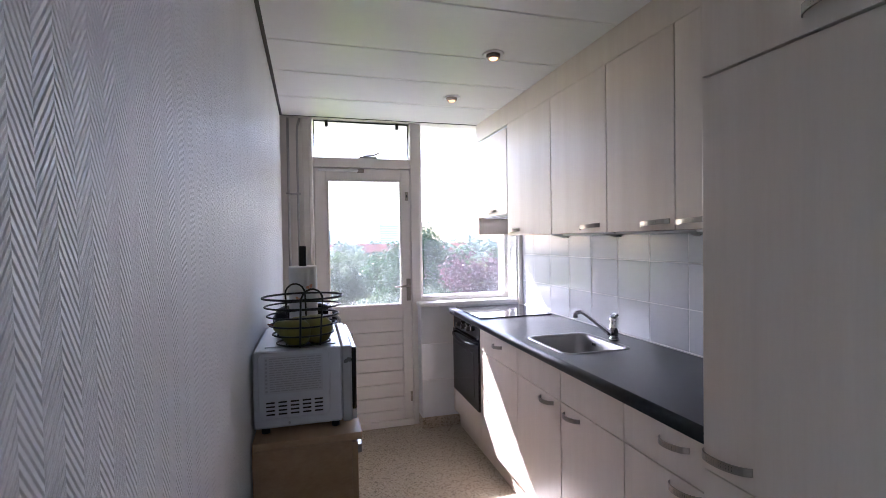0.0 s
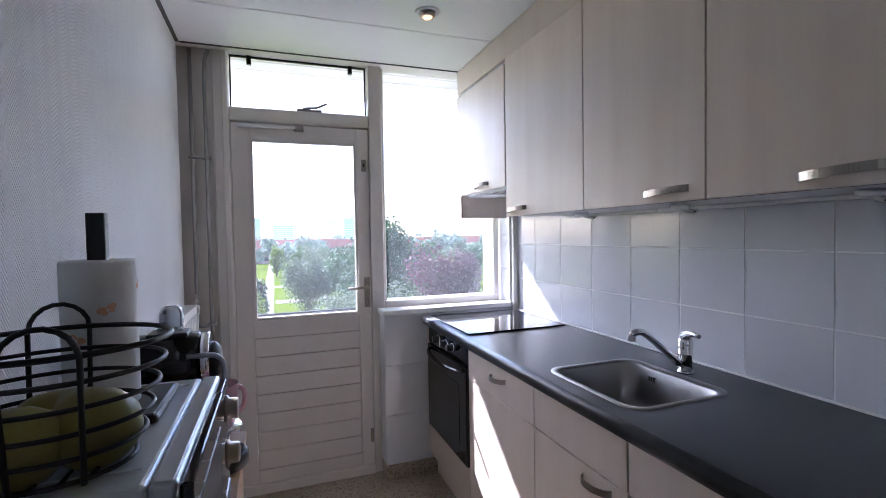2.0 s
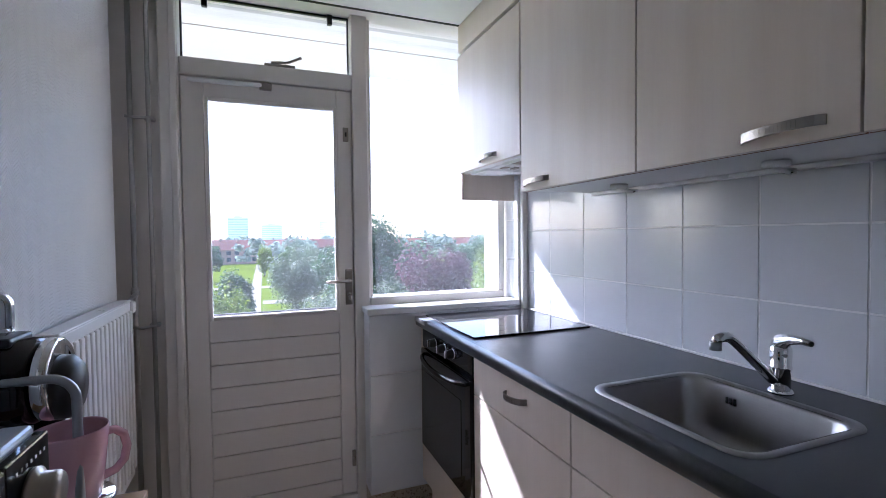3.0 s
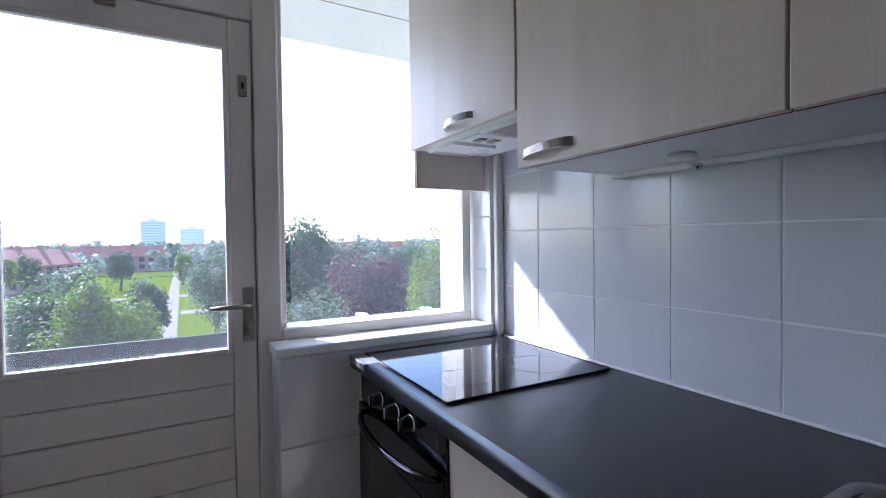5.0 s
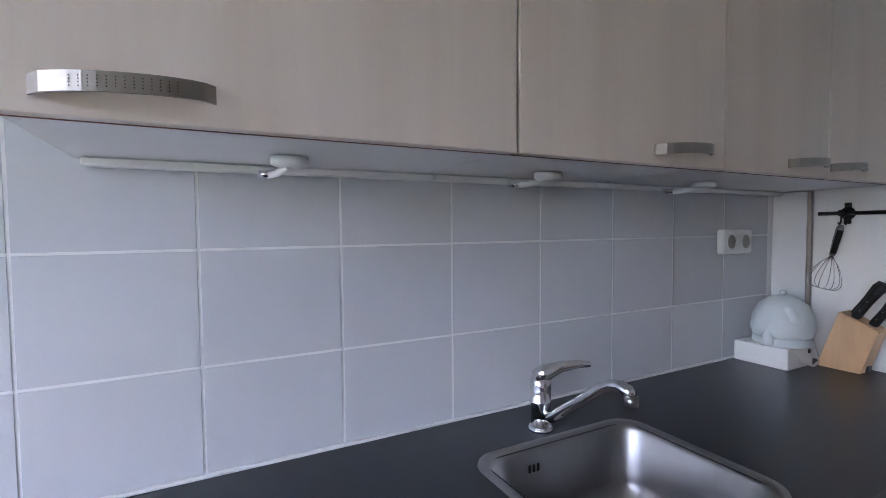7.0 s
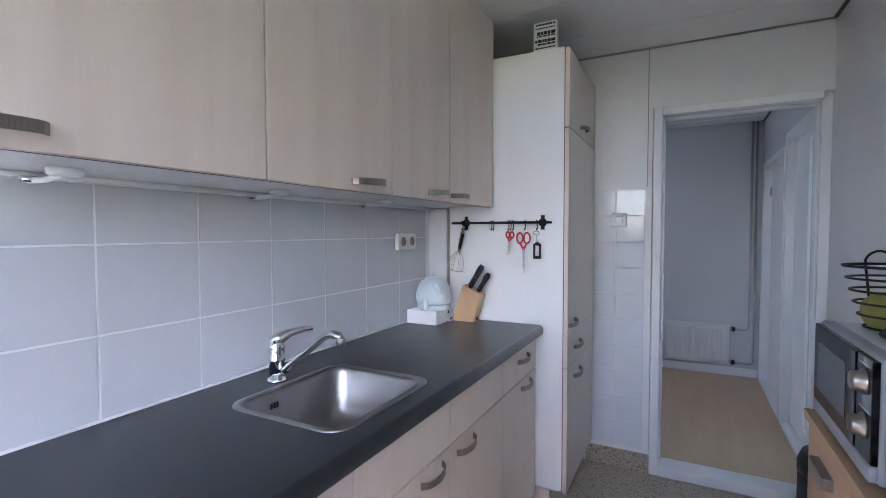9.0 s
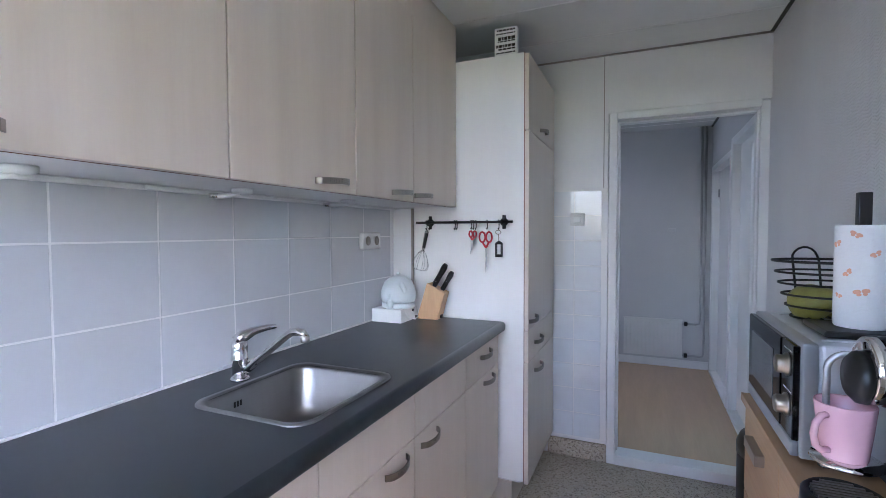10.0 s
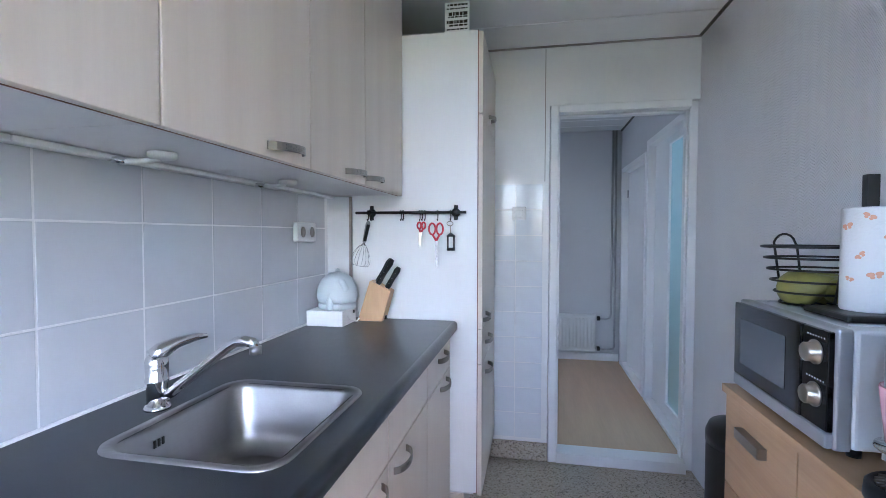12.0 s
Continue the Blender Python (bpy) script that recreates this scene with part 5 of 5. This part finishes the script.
    pts += [(x, RYY + 0.024, RZ - 0.012), (x, RYY + 0.025, RZ - 0.026), (x, RYY + 0.032, RZ - 0.034), (x, RYY + 0.040, RZ - 0.028)]
    return part("hook", tube(bm, pts, 0.0022, 8), BLACKMETAL, rail)


for x in (1.378, 1.393, 1.235, 1.245, 1.152, 1.162, 1.14, 1.085, 1.03):
    hook(x)

wk = thing("whisk", (1.39, RYY + 0.032, RZ - 0.03), "steel balloon whisk with black and steel handle", "whisk")
ctr = Vector((1.39, RYY + 0.03, RZ - 0.035))
dv = Vector((0.22, 0.02, -1)).normalized()
part("handle", tube(bmesh.new(), [ctr, ctr + dv * 0.01, ctr + dv * 0.05, ctr + dv * 0.095], [0.005, 0.010, 0.0095, 0.007], 12), STEEL, wk)
part("grip", tube(bmesh.new(), [ctr + dv * 0.016 + Vector((-0.004, 0.004, 0)), ctr + dv * 0.088 + Vector((-0.003, 0.004, 0))], 0.0078, 10), BLACK, wk)
sx = dv.cross(Vector((0, 1, 0))).normalized()
sy = dv.cross(sx)
for k in range(4):
    a = math.pi * k / 4
    e = sx * math.cos(a) + sy * math.sin(a) * 0.6
    pts = []
    for i in range(19):
        t = -1 + 2 * i / 18
        along = 0.095 + 0.105 * (1 - abs(t) ** 2.2)
        wide = 0.036 * math.sin(math.pi * min(1, abs(t) ** 0.8)) if abs(t) < 1 else 0
        wide = 0.046 * math.sin(math.pi * abs(t)) ** 0.7 if 0 < abs(t) < 1 else 0
        pts.append(ctr + dv * along + e * (wide if t > 0 else -wide))
    part("wire", tube(bmesh.new(), pts, 0.0011, 6), CHROME, wk)


def scissors(x, L, tilt):
    s = thing("scissors", (x, RYY + 0.03, RZ - 0.03), "scissors with red handles hanging open on a hook", "scissors", "hanging scissors")
    c = Vector((x, RYY + 0.030, RZ - 0.036))
    for sgn in (-1, 1):
        h = c + Vector((sgn * 0.012 * L / 0.15 + tilt * 0.02, 0.001 * sgn, -0.025 * L / 0.15))
        rr = 0.0105 * L / 0.15
        pts = [h + Vector((rr * math.cos(a), 0, rr * 1.7 * math.sin(a))) for a in [2 * math.pi * i / 18 for i in range(18)]]
        g = part("handle", tube(bmesh.new(), pts, 0.0042, 8, True), RED, s, "red plastic handle")
        piv = c + Vector((tilt * 0.035, 0.001 * sgn, -0.062 * L / 0.15))
        part("shank", tube(bmesh.new(), [h + Vector((0, 0, -rr * 1.6)), piv], [0.0045, 0.005], 8), RED, g)
        tip = c + Vector((-sgn * 0.004 + tilt * 0.05, 0.001 * sgn, -L))
        bm = bmesh.new()
        v = [bm.verts.new(q) for q in (piv + Vector((-0.006, 0, 0)), piv + Vector((0.006, 0, 0)), tip)]
        w = [bm.verts.new(q.co + Vector((0, 0.0016, 0))) for q in v]
        bm.faces.new(v)
        bm.faces.new(w[::-1])
        for k in range(3):
            bm.faces.new((v[k], v[(k + 1) % 3], w[(k + 1) % 3], w[k]))
        part("blade", bm, CHROME, s)
    return s


scissors(1.150, 0.115, 0.25)
scissors(1.094, 0.20, -0.1)
lt = thing("tea_light_lantern", (1.05, RYY + 0.03, RZ - 0.05), "small black metal hanging lantern", "lantern")
part("hanger", tube(bmesh.new(), [(1.032 + 0.013 * math.cos(a), RYY + 0.032, RZ - 0.047 + 0.009 * math.sin(a)) for a in [2 * math.pi * i / 16 for i in range(16)]], 0.0018, 6, True), NICKEL, lt)
part("rod", tube(bmesh.new(), [(1.030, RYY + 0.032, RZ - 0.055), (1.029, RYY + 0.032, RZ - 0.09)], 0.002, 6), NICKEL, lt)
part("top", lathe(bmesh.new(), [(0.019, 0.0), (0.017, 0.006), (0.006, 0.014), (0.0, 0.016)], (1.028, RYY + 0.032, RZ - 0.102), 14), BLACKMETAL, lt)
for ox, oy in ((-0.013, -0.009), (0.013, -0.009), (-0.013, 0.009), (0.013, 0.009)):
    part("post", box(1.028 + ox - 0.002, 1.028 + ox + 0.002, RYY + 0.032 + oy - 0.002, RYY + 0.032 + oy + 0.002, RZ - 0.150, RZ - 0.101), BLACKMETAL, lt)
part("cup", lathe(bmesh.new(), [(0.018, 0.0), (0.018, 0.012), (0.0, 0.012)], (1.028, RYY + 0.032, RZ - 0.160), 14), BLACKMETAL, lt)

# block sign on the tall cabinet
sg = thing("block_sign", (1.02, 0.945, 2.1005), "white wooden block sign with black lettering", "sign")
part("block", box(0.962, 1.066, 0.925, 0.962, 2.1005, 2.233, bevel=0.002), HOOKWHITE, sg)
bm = bmesh.new()
rng = random.Random(3)
for i, (h, gap) in enumerate(((0.010, 0.0), (0.006, 0.0), (0.018, 0.0), (0.007, 0.0), (0.016, 0.0), (0.009, 0.0), (0.007, 0.0))):
    z = 2.225 - i * 0.0172
    x = 0.969
    while x < 1.05:
        w = rng.uniform(0.006, 0.02)
        bx(bm, x, min(x + w, 1.058), 0.9621, 0.9628, z - h * 0.8, z)
        x += w + 0.003
part("lettering", bm, BLACK, sg, "black lines of lettering")["kind"] = "stuff"

# ---------------------------------------------------------------- outside
GZ = -8.5
structure("balcony_floor", box(-2.5, 4.5, 3.75, 5.05, -0.30, -0.10), CONCRETE, "concrete balcony floor", "balcony")
structure("balcony_above", box(-2.5, 4.5, 3.75, 4.93, 2.47, 2.66), surface("white_slab_paint", (0.78, 0.78, 0.78), rough=0.7, bump=0.3), "white painted underside of the balcony above", "balcony")
structure("balcony_joint", box(-2.5, 4.5, 4.38, 4.386, 2.4665, 2.4695), GREYTRIM, "thin joint in the slab above", "trim")
fas = structure("facade_left", box(-2.5, -0.31, 3.55, 3.75, -0.3, 2.47), BRICK, "brown brick facade beside the door", "wall")
rv = structure("facade_right", box(1.605, 4.5, 3.66, 3.80, -0.3, 2.47), MORTAR, "brown brick outer reveal of the window", "wall")
bme = mesh_of("brick", box(-0.006, 0.0, -0.05, 0.05, -0.026, 0.026, bevel=0.002, seg=1), BRICK)
for k in range(38):
    o = new("brick", bme)
    o.parent = rv
    o.location = (1.6055, 3.735, 0.0 + k * 0.064)

rl = thing("balcony_railing", (1.0, 4.92, -0.1), "dark grey painted steel balcony railing", "railing")
part("top_board", box(-2.4, 4.4, 4.90, 4.93, 0.655, 0.735, bevel=0.004), RAILPAINT, rl, "flat dark top board")
part("lower_rail", box(-2.4, 4.4, 4.90, 4.925, 0.02, 0.05), RAILPAINT, rl)
for k in range(24):
    x = -2.2 + 0.28 * k
    part("post", box(x, x + 0.022, 4.885, 4.90, -0.10, 0.70), RAILPAINT, rl)
for x in (1.58, 2.05):
    hk = thing("railing_hook", (x, 4.9, 0.70), "white plastic hook over the railing", "hook", "railing hooks")
    bm = tube(bmesh.new(), [(x, 4.865, 0.52), (x, 4.862, 0.70), (x, 4.87, 0.75), (x, 4.89, 0.765), (x - 0.01, 4.93, 0.762), (x - 0.05, 4.95, 0.755)], [0.012, 0.013, 0.015, 0.013, 0.012, 0.018], 10)
    part("hook", bm, HOOKWHITE, hk)

GRASS = surface("lawn", (0.085, 0.115, 0.012), (0.065, 0.092, 0.010), rough=0.95, grain=(0.15, 0.15, 0.15), fine=(2, 2, 2), bump=0.0, spec=0.0)
PATH_M = surface("pale_paving", (0.20, 0.18, 0.15), rough=0.95, grain=(0.3, 0.3, 0.3), fine=(3, 3, 3), bump=0.0, spec=0.0)
ROOF = surface("red_roof_tiles", (0.34, 0.13, 0.085), (0.26, 0.10, 0.07), rough=0.85, grain=(0.8, 0.8, 0.8), fine=(6, 6, 6))
HOUSEWALL = surface("house_brick", (0.33, 0.22, 0.17), (0.27, 0.18, 0.14), rough=0.9, grain=(0.8, 0.8, 0.8), fine=(8, 8, 8))
# far tower walls lightened towards the sky; the haze is in this colour
HAZEDWALL = surface("haze_bleached_render", (0.80, 0.81, 0.82), rough=0.9, grain=(0.1, 0.1, 0.1))
DARKPANE = surface("dark_window", (0.05, 0.06, 0.07), rough=0.15, bump=0.0)
# tower windows, likewise bleached to paint in the haze
HAZEDPANE = surface("haze_bleached_window_band", (0.58, 0.61, 0.64), rough=0.3, bump=0.0)
BARK = surface("bark", (0.12, 0.09, 0.065), rough=0.95, fine=(20, 20, 6), bump=0.6)

bm = bmesh.new()
bmesh.ops.create_grid(bm, x_segments=40, y_segments=40, size=2500)
for v in bm.verts:
    v.co.z = GZ
structure("ground", bm, GRASS, "grass ground reaching to the horizon", "ground")
structure("pavement_1", box(-1.9, -0.1, 40, 190, GZ, GZ + 0.03), PATH_M, "pale paved path through the lawn", "pavement")
structure("pavement_2", box(-30, 25, 97, 101, GZ, GZ + 0.028), PATH_M, "pale paved cross path", "pavement")
structure("pavement_3", box(0.2, 12, 74, 78, GZ, GZ + 0.026), PATH_M, "pale paved strip between two lawns", "pavement")
structure("building_ground_front", box(-12, 14, 3.75, 4.6, GZ, -0.3), BRICK, "brick facade of the storeys below", "wall")


def leaf_material(name, a, b):
    m, nt, p = nodes_of(name)
    geo = nt.nodes.new("ShaderNodeNewGeometry")
    ramp = nt.nodes.new("ShaderNodeValToRGB")
    ramp.color_ramp.elements[0].color, ramp.color_ramp.elements[1].color = rgba(a), rgba(b)
    nt.links.new(geo.outputs["Random Per Island"], ramp.inputs[0])
    nt.links.new(ramp.outputs[0], p.inputs["Base Color"])
    p.inputs["Roughness"].default_value = 0.6
    p.inputs["Specular IOR Level"].default_value = 0.2
    tr = nt.nodes.new("ShaderNodeBsdfTranslucent")
    nt.links.new(ramp.outputs[0], tr.inputs["Color"])
    mix = nt.nodes.new("ShaderNodeMixShader")
    mix.inputs[0].default_value = 0.45
    nt.links.new(p.outputs[0], mix.inputs[1])
    nt.links.new(tr.outputs[0], mix.inputs[2])
    nt.links.new(mix.outputs[0], nt.nodes["Material Output"].inputs["Surface"])
    return m


LEAF_DARK = leaf_material("dark_leaves", (0.024, 0.058, 0.026), (0.065, 0.12, 0.055))
LEAF_RED = leaf_material("copper_leaves", (0.050, 0.022, 0.030), (0.14, 0.07, 0.085))
LEAF_LIGHT = leaf_material("light_leaves", (0.075, 0.125, 0.014), (0.19, 0.25, 0.03))
LEAF_GREY = leaf_material("grey_green_leaves", (0.07, 0.10, 0.055), (0.19, 0.23, 0.15))
LEAF_MID = leaf_material("mid_green_leaves", (0.035, 0.075, 0.02), (0.10, 0.16, 0.05))

# paler, greyer greens: distance haze painted into the leaf colour
LEAF_HAZED = leaf_material("hazed_far_leaves", (0.12, 0.16, 0.12), (0.24, 0.29, 0.24))


def leaves(centre, radii, count, size, rng, lobes=14, low=-1.0):
    """Many small leaves gathered in uneven clumps round a crown."""
    verts, faces = [], []
    blobs = []
    for i in range(lobes):
        while True:
            d = Vector((rng.gauss(0, 1), rng.gauss(0, 1), rng.gauss(0, 1)))
            if d.length > 0.1:
                d.normalize()
                if d.z > low:
                    break
        k = rng.uniform(0.30, 0.80)
        blobs.append((Vector((d.x * radii[0], d.y * radii[1], d.z * radii[2])) * k, rng.uniform(0.24, 0.46)))
    for i in range(count):
        c, s = blobs[rng.randrange(lobes)]
        d = Vector((rng.gauss(0, 1), rng.gauss(0, 1), rng.gauss(0, 1))).normalized() * (rng.random() ** 0.4)
        q = Vector(centre) + c + Vector((d.x * radii[0], d.y * radii[1], d.z * radii[2])) * s
        n = (d + Vector((rng.uniform(-0.7, 0.7), rng.uniform(-0.7, 0.7), rng.uniform(-0.3, 0.9)))).normalized()
        u = n.orthogonal().normalized()
        u.rotate(Matrix.Rotation(rng.uniform(0, 6.28), 3, n))
        w = n.cross(u)
        a, b = size * rng.uniform(0.5, 1.1), size * rng.uniform(0.3, 0.6)
        base = len(verts)
        verts += [q - u * a, q + w * b, q + u * a, q - w * b]
        faces.append((base, base + 1, base + 2, base + 3))
    return verts, faces


def tree(name, bearing, dist, top, radius, tall, mat, label, count, size, seed, category="tree"):
    """A tree seen from the balcony: where it stands by bearing and distance, the height of its top, crown radius and crown height."""
    rng = random.Random(seed)
    a = radians(bearing)
    x, y = 0.5 + dist * math.sin(a), 2.0 + dist * math.cos(a)
    t = thing(name, (x, y, GZ), label, category, "trees in the green")
    cz = top - tall / 2
    trunk_top = cz + tall * 0.1
    bm = bmesh.new()
    pts = [(x + 0.15 * math.sin(i * 1.3 + seed), y + 0.12 * math.cos(i * 1.7), GZ + (trunk_top - GZ) * i / 5) for i in range(6)]
    r0 = 0.05 + radius * 0.07
    tube(bm, pts, [r0 * (1 - 0.14 * i) for i in range(6)], 10)
    for i in range(7):
        az = i * 2.4 + seed
        z0 = GZ + (trunk_top - GZ) * rng.uniform(0.55, 0.95)
        e = Vector((x + math.cos(az) * radius * 0.6, y + math.sin(az) * radius * 0.6, z0 + tall * 0.25))
        s = Vector((x, y, z0))
        tube(bm, [s, s.lerp(e, 0.5) + Vector((0, 0, 0.1 * tall)), e], [r0 * 0.4, r0 * 0.25, r0 * 0.1], 6)
    part("trunk", bm, BARK, t)
    verts, faces = leaves((x, y, cz), (radius, radius, tall / 2), count * 2, size * 0.66, rng, lobes=34)
    me = bpy.data.meshes.new("crown")
    me.from_pydata([v - t.location for v in verts], [], faces)
    me.materials.append(mat)
    o = new("crown", me)
    o.parent = t
    return t


tree("tree", 13.5, 40, 3.0, 4.6, 10, LEAF_DARK, "large dark green broadleaf tree beyond the balcony", 9000, 0.30, 1)
tree("tree", 9.0, 46, 1.2, 4.0, 8, LEAF_DARK, "dark green broadleaf tree beyond the balcony", 5000, 0.32, 2)
tree("tree", 20.8, 30, 1.5, 3.3, 9, LEAF_RED, "copper-leaved purple tree beyond the balcony", 8000, 0.22, 3)
tree("tree", 29.3, 24, 3.7, 2.7, 10.5, LEAF_LIGHT, "slender bright green tree beyond the balcony", 8000, 0.17, 4)
tree("tree", 25.5, 22, -1.6, 1.9, 4.5, LEAF_MID, "low green tree beyond the balcony", 4000, 0.17, 14)
tree("tree", 33.0, 26, 2.6, 2.2, 8.5, LEAF_GREY, "grey-green tree beside the balcony", 5000, 0.19, 5)
tree("tree", 12.5, 21, -0.7, 2.1, 5.0, LEAF_GREY, "round grey-green tree below the balcony", 7000, 0.15, 6)
tree("tree", 6.8, 24, -1.1, 2.3, 5.0, LEAF_GREY, "pale grey-green tree below the balcony", 7000, 0.16, 7)
tree("tree", -6.3, 20, 0.3, 2.0, 6.0, LEAF_LIGHT, "yellow-green tree beyond the balcony", 7000, 0.15, 8)
tree("tree", -11.5, 26, -0.2, 2.3, 6.0, LEAF_MID, "green tree beyond the balcony", 5000, 0.19, 9)
tree("tree", 3.4, 50, 0.6, 3.0, 7.5, LEAF_GREY, "green tree on the lawn", 4500, 0.26, 10)
tree("tree", -3.0, 44, -0.3, 1.7, 7.0, LEAF_DARK, "dark green conifer on the lawn", 3500, 0.24, 11)
tree("tree", 5.6, 60, -0.6, 2.4, 6.0, LEAF_GREY, "pale green tree on the lawn", 3500, 0.30, 12)
tree("tree", -18, 30, 0.0, 3.0, 7.0, LEAF_MID, "green tree beyond the balcony", 4000, 0.24, 13)
tree("tree", 17.0, 60, 0.9, 4.0, 8.0, LEAF_MID, "green tree farther off beyond the balcony", 4000, 0.36, 15)
tree("tree", 24.0, 55, 1.3, 4.5, 8.0, LEAF_DARK, "dark green tree farther off beyond the balcony", 4000, 0.36, 16)

rng_t = random.Random(77)
for i in range(16):
    b = -26 + 3.6 * i + rng_t.uniform(-1.2, 1.2)
    if -2.5 < b < 5.5:
        d = rng_t.uniform(120, 150)
    else:
        d = rng_t.uniform(62, 125)
    tree("tree", b, d, rng_t.uniform(-1.6, 0.3), rng_t.uniform(2.2, 3.6), rng_t.uniform(5.5, 7.5), (LEAF_MID, LEAF_GREY, LEAF_DARK, LEAF_LIGHT)[i % 4], "green tree farther off among the houses", 2600, 0.36, 30 + i)


def house_row(bearing, dist, units, yaw, label):
    a = radians(bearing)
    c = Vector((0.5 + dist * math.sin(a), 2 + dist * math.cos(a), GZ))
    rot = Matrix.Translation(c) @ Matrix.Rotation(radians(yaw), 4, "Z")
    h = thing("house_row", (0, 0, 0), label, "house", "terraced houses")
    h.matrix_basis = rot
    L, D, E, R = units * 6.0, 8.5, 5.4, 8.6

    def sub(name, bm, mat, parent):
        o = new(name, mesh_of(name, bm, mat))
        o.parent = parent
        return o

    sub("wall", box(-L / 2, L / 2, -D / 2, D / 2, 0, E), HOUSEWALL, h)
    bm = bmesh.new()
    ov = 0.4
    v = [bm.verts.new(q) for q in ((-L / 2 - 0.2, -D / 2 - ov, E - 0.2), (L / 2 + 0.2, -D / 2 - ov, E - 0.2), (L / 2 + 0.2, 0, R), (-L / 2 - 0.2, 0, R), (-L / 2 - 0.2, D / 2 + ov, E - 0.2), (L / 2 + 0.2, D / 2 + ov, E - 0.2))]
    for f in ((0, 1, 2, 3), (3, 2, 5, 4), (0, 3, 4), (1, 5, 2), (0, 4, 5, 1)):
        bm.faces.new([v[i] for i in f])
    rf = sub("roof", bm, ROOF, h)
    for u in range(units):
        x = -L / 2 + 6 * u + 3
        sub("chimney", box(x + 2.3, x + 3.0, -0.4, 0.4, R - 0.8, R + 0.9), HOUSEWALL, rf)
        for wz in (1.0, 3.4):
            for wx in (-1.7, 1.0):
                sub("window", box(x + wx, x + wx + 1.5, -D / 2 - 0.05, -D / 2 + 0.05, wz, wz + 1.4), DARKPANE, h)
    return h


house_row(-8.0, 190, 8, 10, "row of brick houses with red tiled roofs")
house_row(0.5, 250, 9, -4, "row of brick houses with red tiled roofs")
house_row(9.5, 220, 9, 3, "row of brick houses with red tiled roofs")
house_row(-13, 130, 4, 65, "row of brick houses with red tiled roofs")
house_row(20, 240, 8, 0, "row of brick houses with red tiled roofs")


def tower(bearing, dist, w, top):
    a = radians(bearing)
    x, y = 0.5 + dist * math.sin(a), 2 + dist * math.cos(a)
    t = thing("apartment_tower", (x, y, GZ), "apartment tower far behind the trees, haze painted into its pale grey", "building", "far towers")
    part("wall", box(x - w / 2, x + w / 2, y, y + 15, GZ, top), HAZEDWALL, t)
    part("roof", box(x - w / 5, x + w / 5, y + 3, y + 12, top, top + 2.5), HAZEDWALL, t)
    n = int((top - GZ) / 3)
    for k in range(n):
        part("window_band", box(x - w * 0.46, x + w * 0.46, y - 0.3, y + 0.1, GZ + 3 * k + 1.1, GZ + 3 * k + 2.3), HAZEDPANE, t)


tower(-2.6, 620, 24, 26)
tower(1.0, 720, 30, 20)
tower(7.2, 650, 22, 22)
tower(9.2, 600, 28, 24)


def far_woods():
    rng = random.Random(21)
    verts, faces = [], []
    for i in range(150):
        b = radians(rng.uniform(-40, 60))
        d = rng.uniform(150, 420)
        r = rng.uniform(5, 9)
        c = Vector((0.5 + d * math.sin(b), 2 + d * math.cos(b), GZ + rng.uniform(3, 6.5)))
        v, f = leaves(c, (r * 1.3, r * 1.3, r * 0.75), 260, 1.3, rng, lobes=10)
        o = len(verts)
        verts += v
        faces += [tuple(q + o for q in t) for t in f]
    me = bpy.data.meshes.new("far_woods")
    me.from_pydata(verts, [], faces)
    me.materials.append(LEAF_HAZED)
    tagged(new("far_woods", me), "distant belt of green woods along the horizon, paled for haze", "woods", kind="stuff")


far_woods()

# ---------------------------------------------------------------- tiles, piece by piece
TW, TH = 0.2433, 0.2005


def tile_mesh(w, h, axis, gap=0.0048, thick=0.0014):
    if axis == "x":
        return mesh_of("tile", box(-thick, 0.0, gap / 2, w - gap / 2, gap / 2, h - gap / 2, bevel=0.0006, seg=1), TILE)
    return mesh_of("tile", box(gap / 2, w - gap / 2, 0.0, thick, gap / 2, h - gap / 2, bevel=0.0012, seg=1), WTILE)


wall_r = bpy.data.objects["wall_right"]
cache = {}
for k in range(-6, 5):
    y0 = 2.483 + k * TW
    y1 = y0 + TW
    y0, y1 = max(y0, 1.0), min(y1, 3.404)
    if y1 - y0 < 0.01:
        continue
    for j in range(4):
        if j == 3 and y1 < 2.9:
            continue
        z0 = 0.876 + j * TH
        if j == 0:
            z0 += 0.008
        z1 = 0.876 + (j + 1) * TH
        key = (round(y1 - y0, 3), round(z1 - z0, 3))
        if key not in cache:
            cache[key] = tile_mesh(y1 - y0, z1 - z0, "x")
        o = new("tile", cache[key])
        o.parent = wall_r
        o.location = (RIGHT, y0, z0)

wall_b = bpy.data.objects["wall_back"]
small = tile_mesh(0.148, 0.141, "y")
for i in range(3):
    for j in range(10):
        o = new("tile", small)
        o.parent = wall_b
        o.location = (0.638 + 0.148 * i, BACK, 1.528 - 0.141 * (j + 1))
ov = bpy.data.objects["wall_window"]
big = mesh_of("tile", box(0.0012, 0.2688, -0.006, 0.0, 0.0012, 0.2688, bevel=0.002, seg=1), WTILE)
for i in range(3):
    for j in range(3):
        o = new("tile", big)
        o.parent = ov
        o.location = (0.785 + 0.27 * i, 3.44, 0.088 + 0.272 * j)
rvw = bpy.data.objects["reveal_right"]
rt = mesh_of("tile", box(-0.006, 0.0, 0.0012, 0.118, 0.0012, 0.197, bevel=0.002, seg=1), WTILE)
for j in range(7):
    o = new("tile", rt)
    o.parent = rvw
    o.location = (1.552, 3.431, 0.934 + 0.1995 * j)
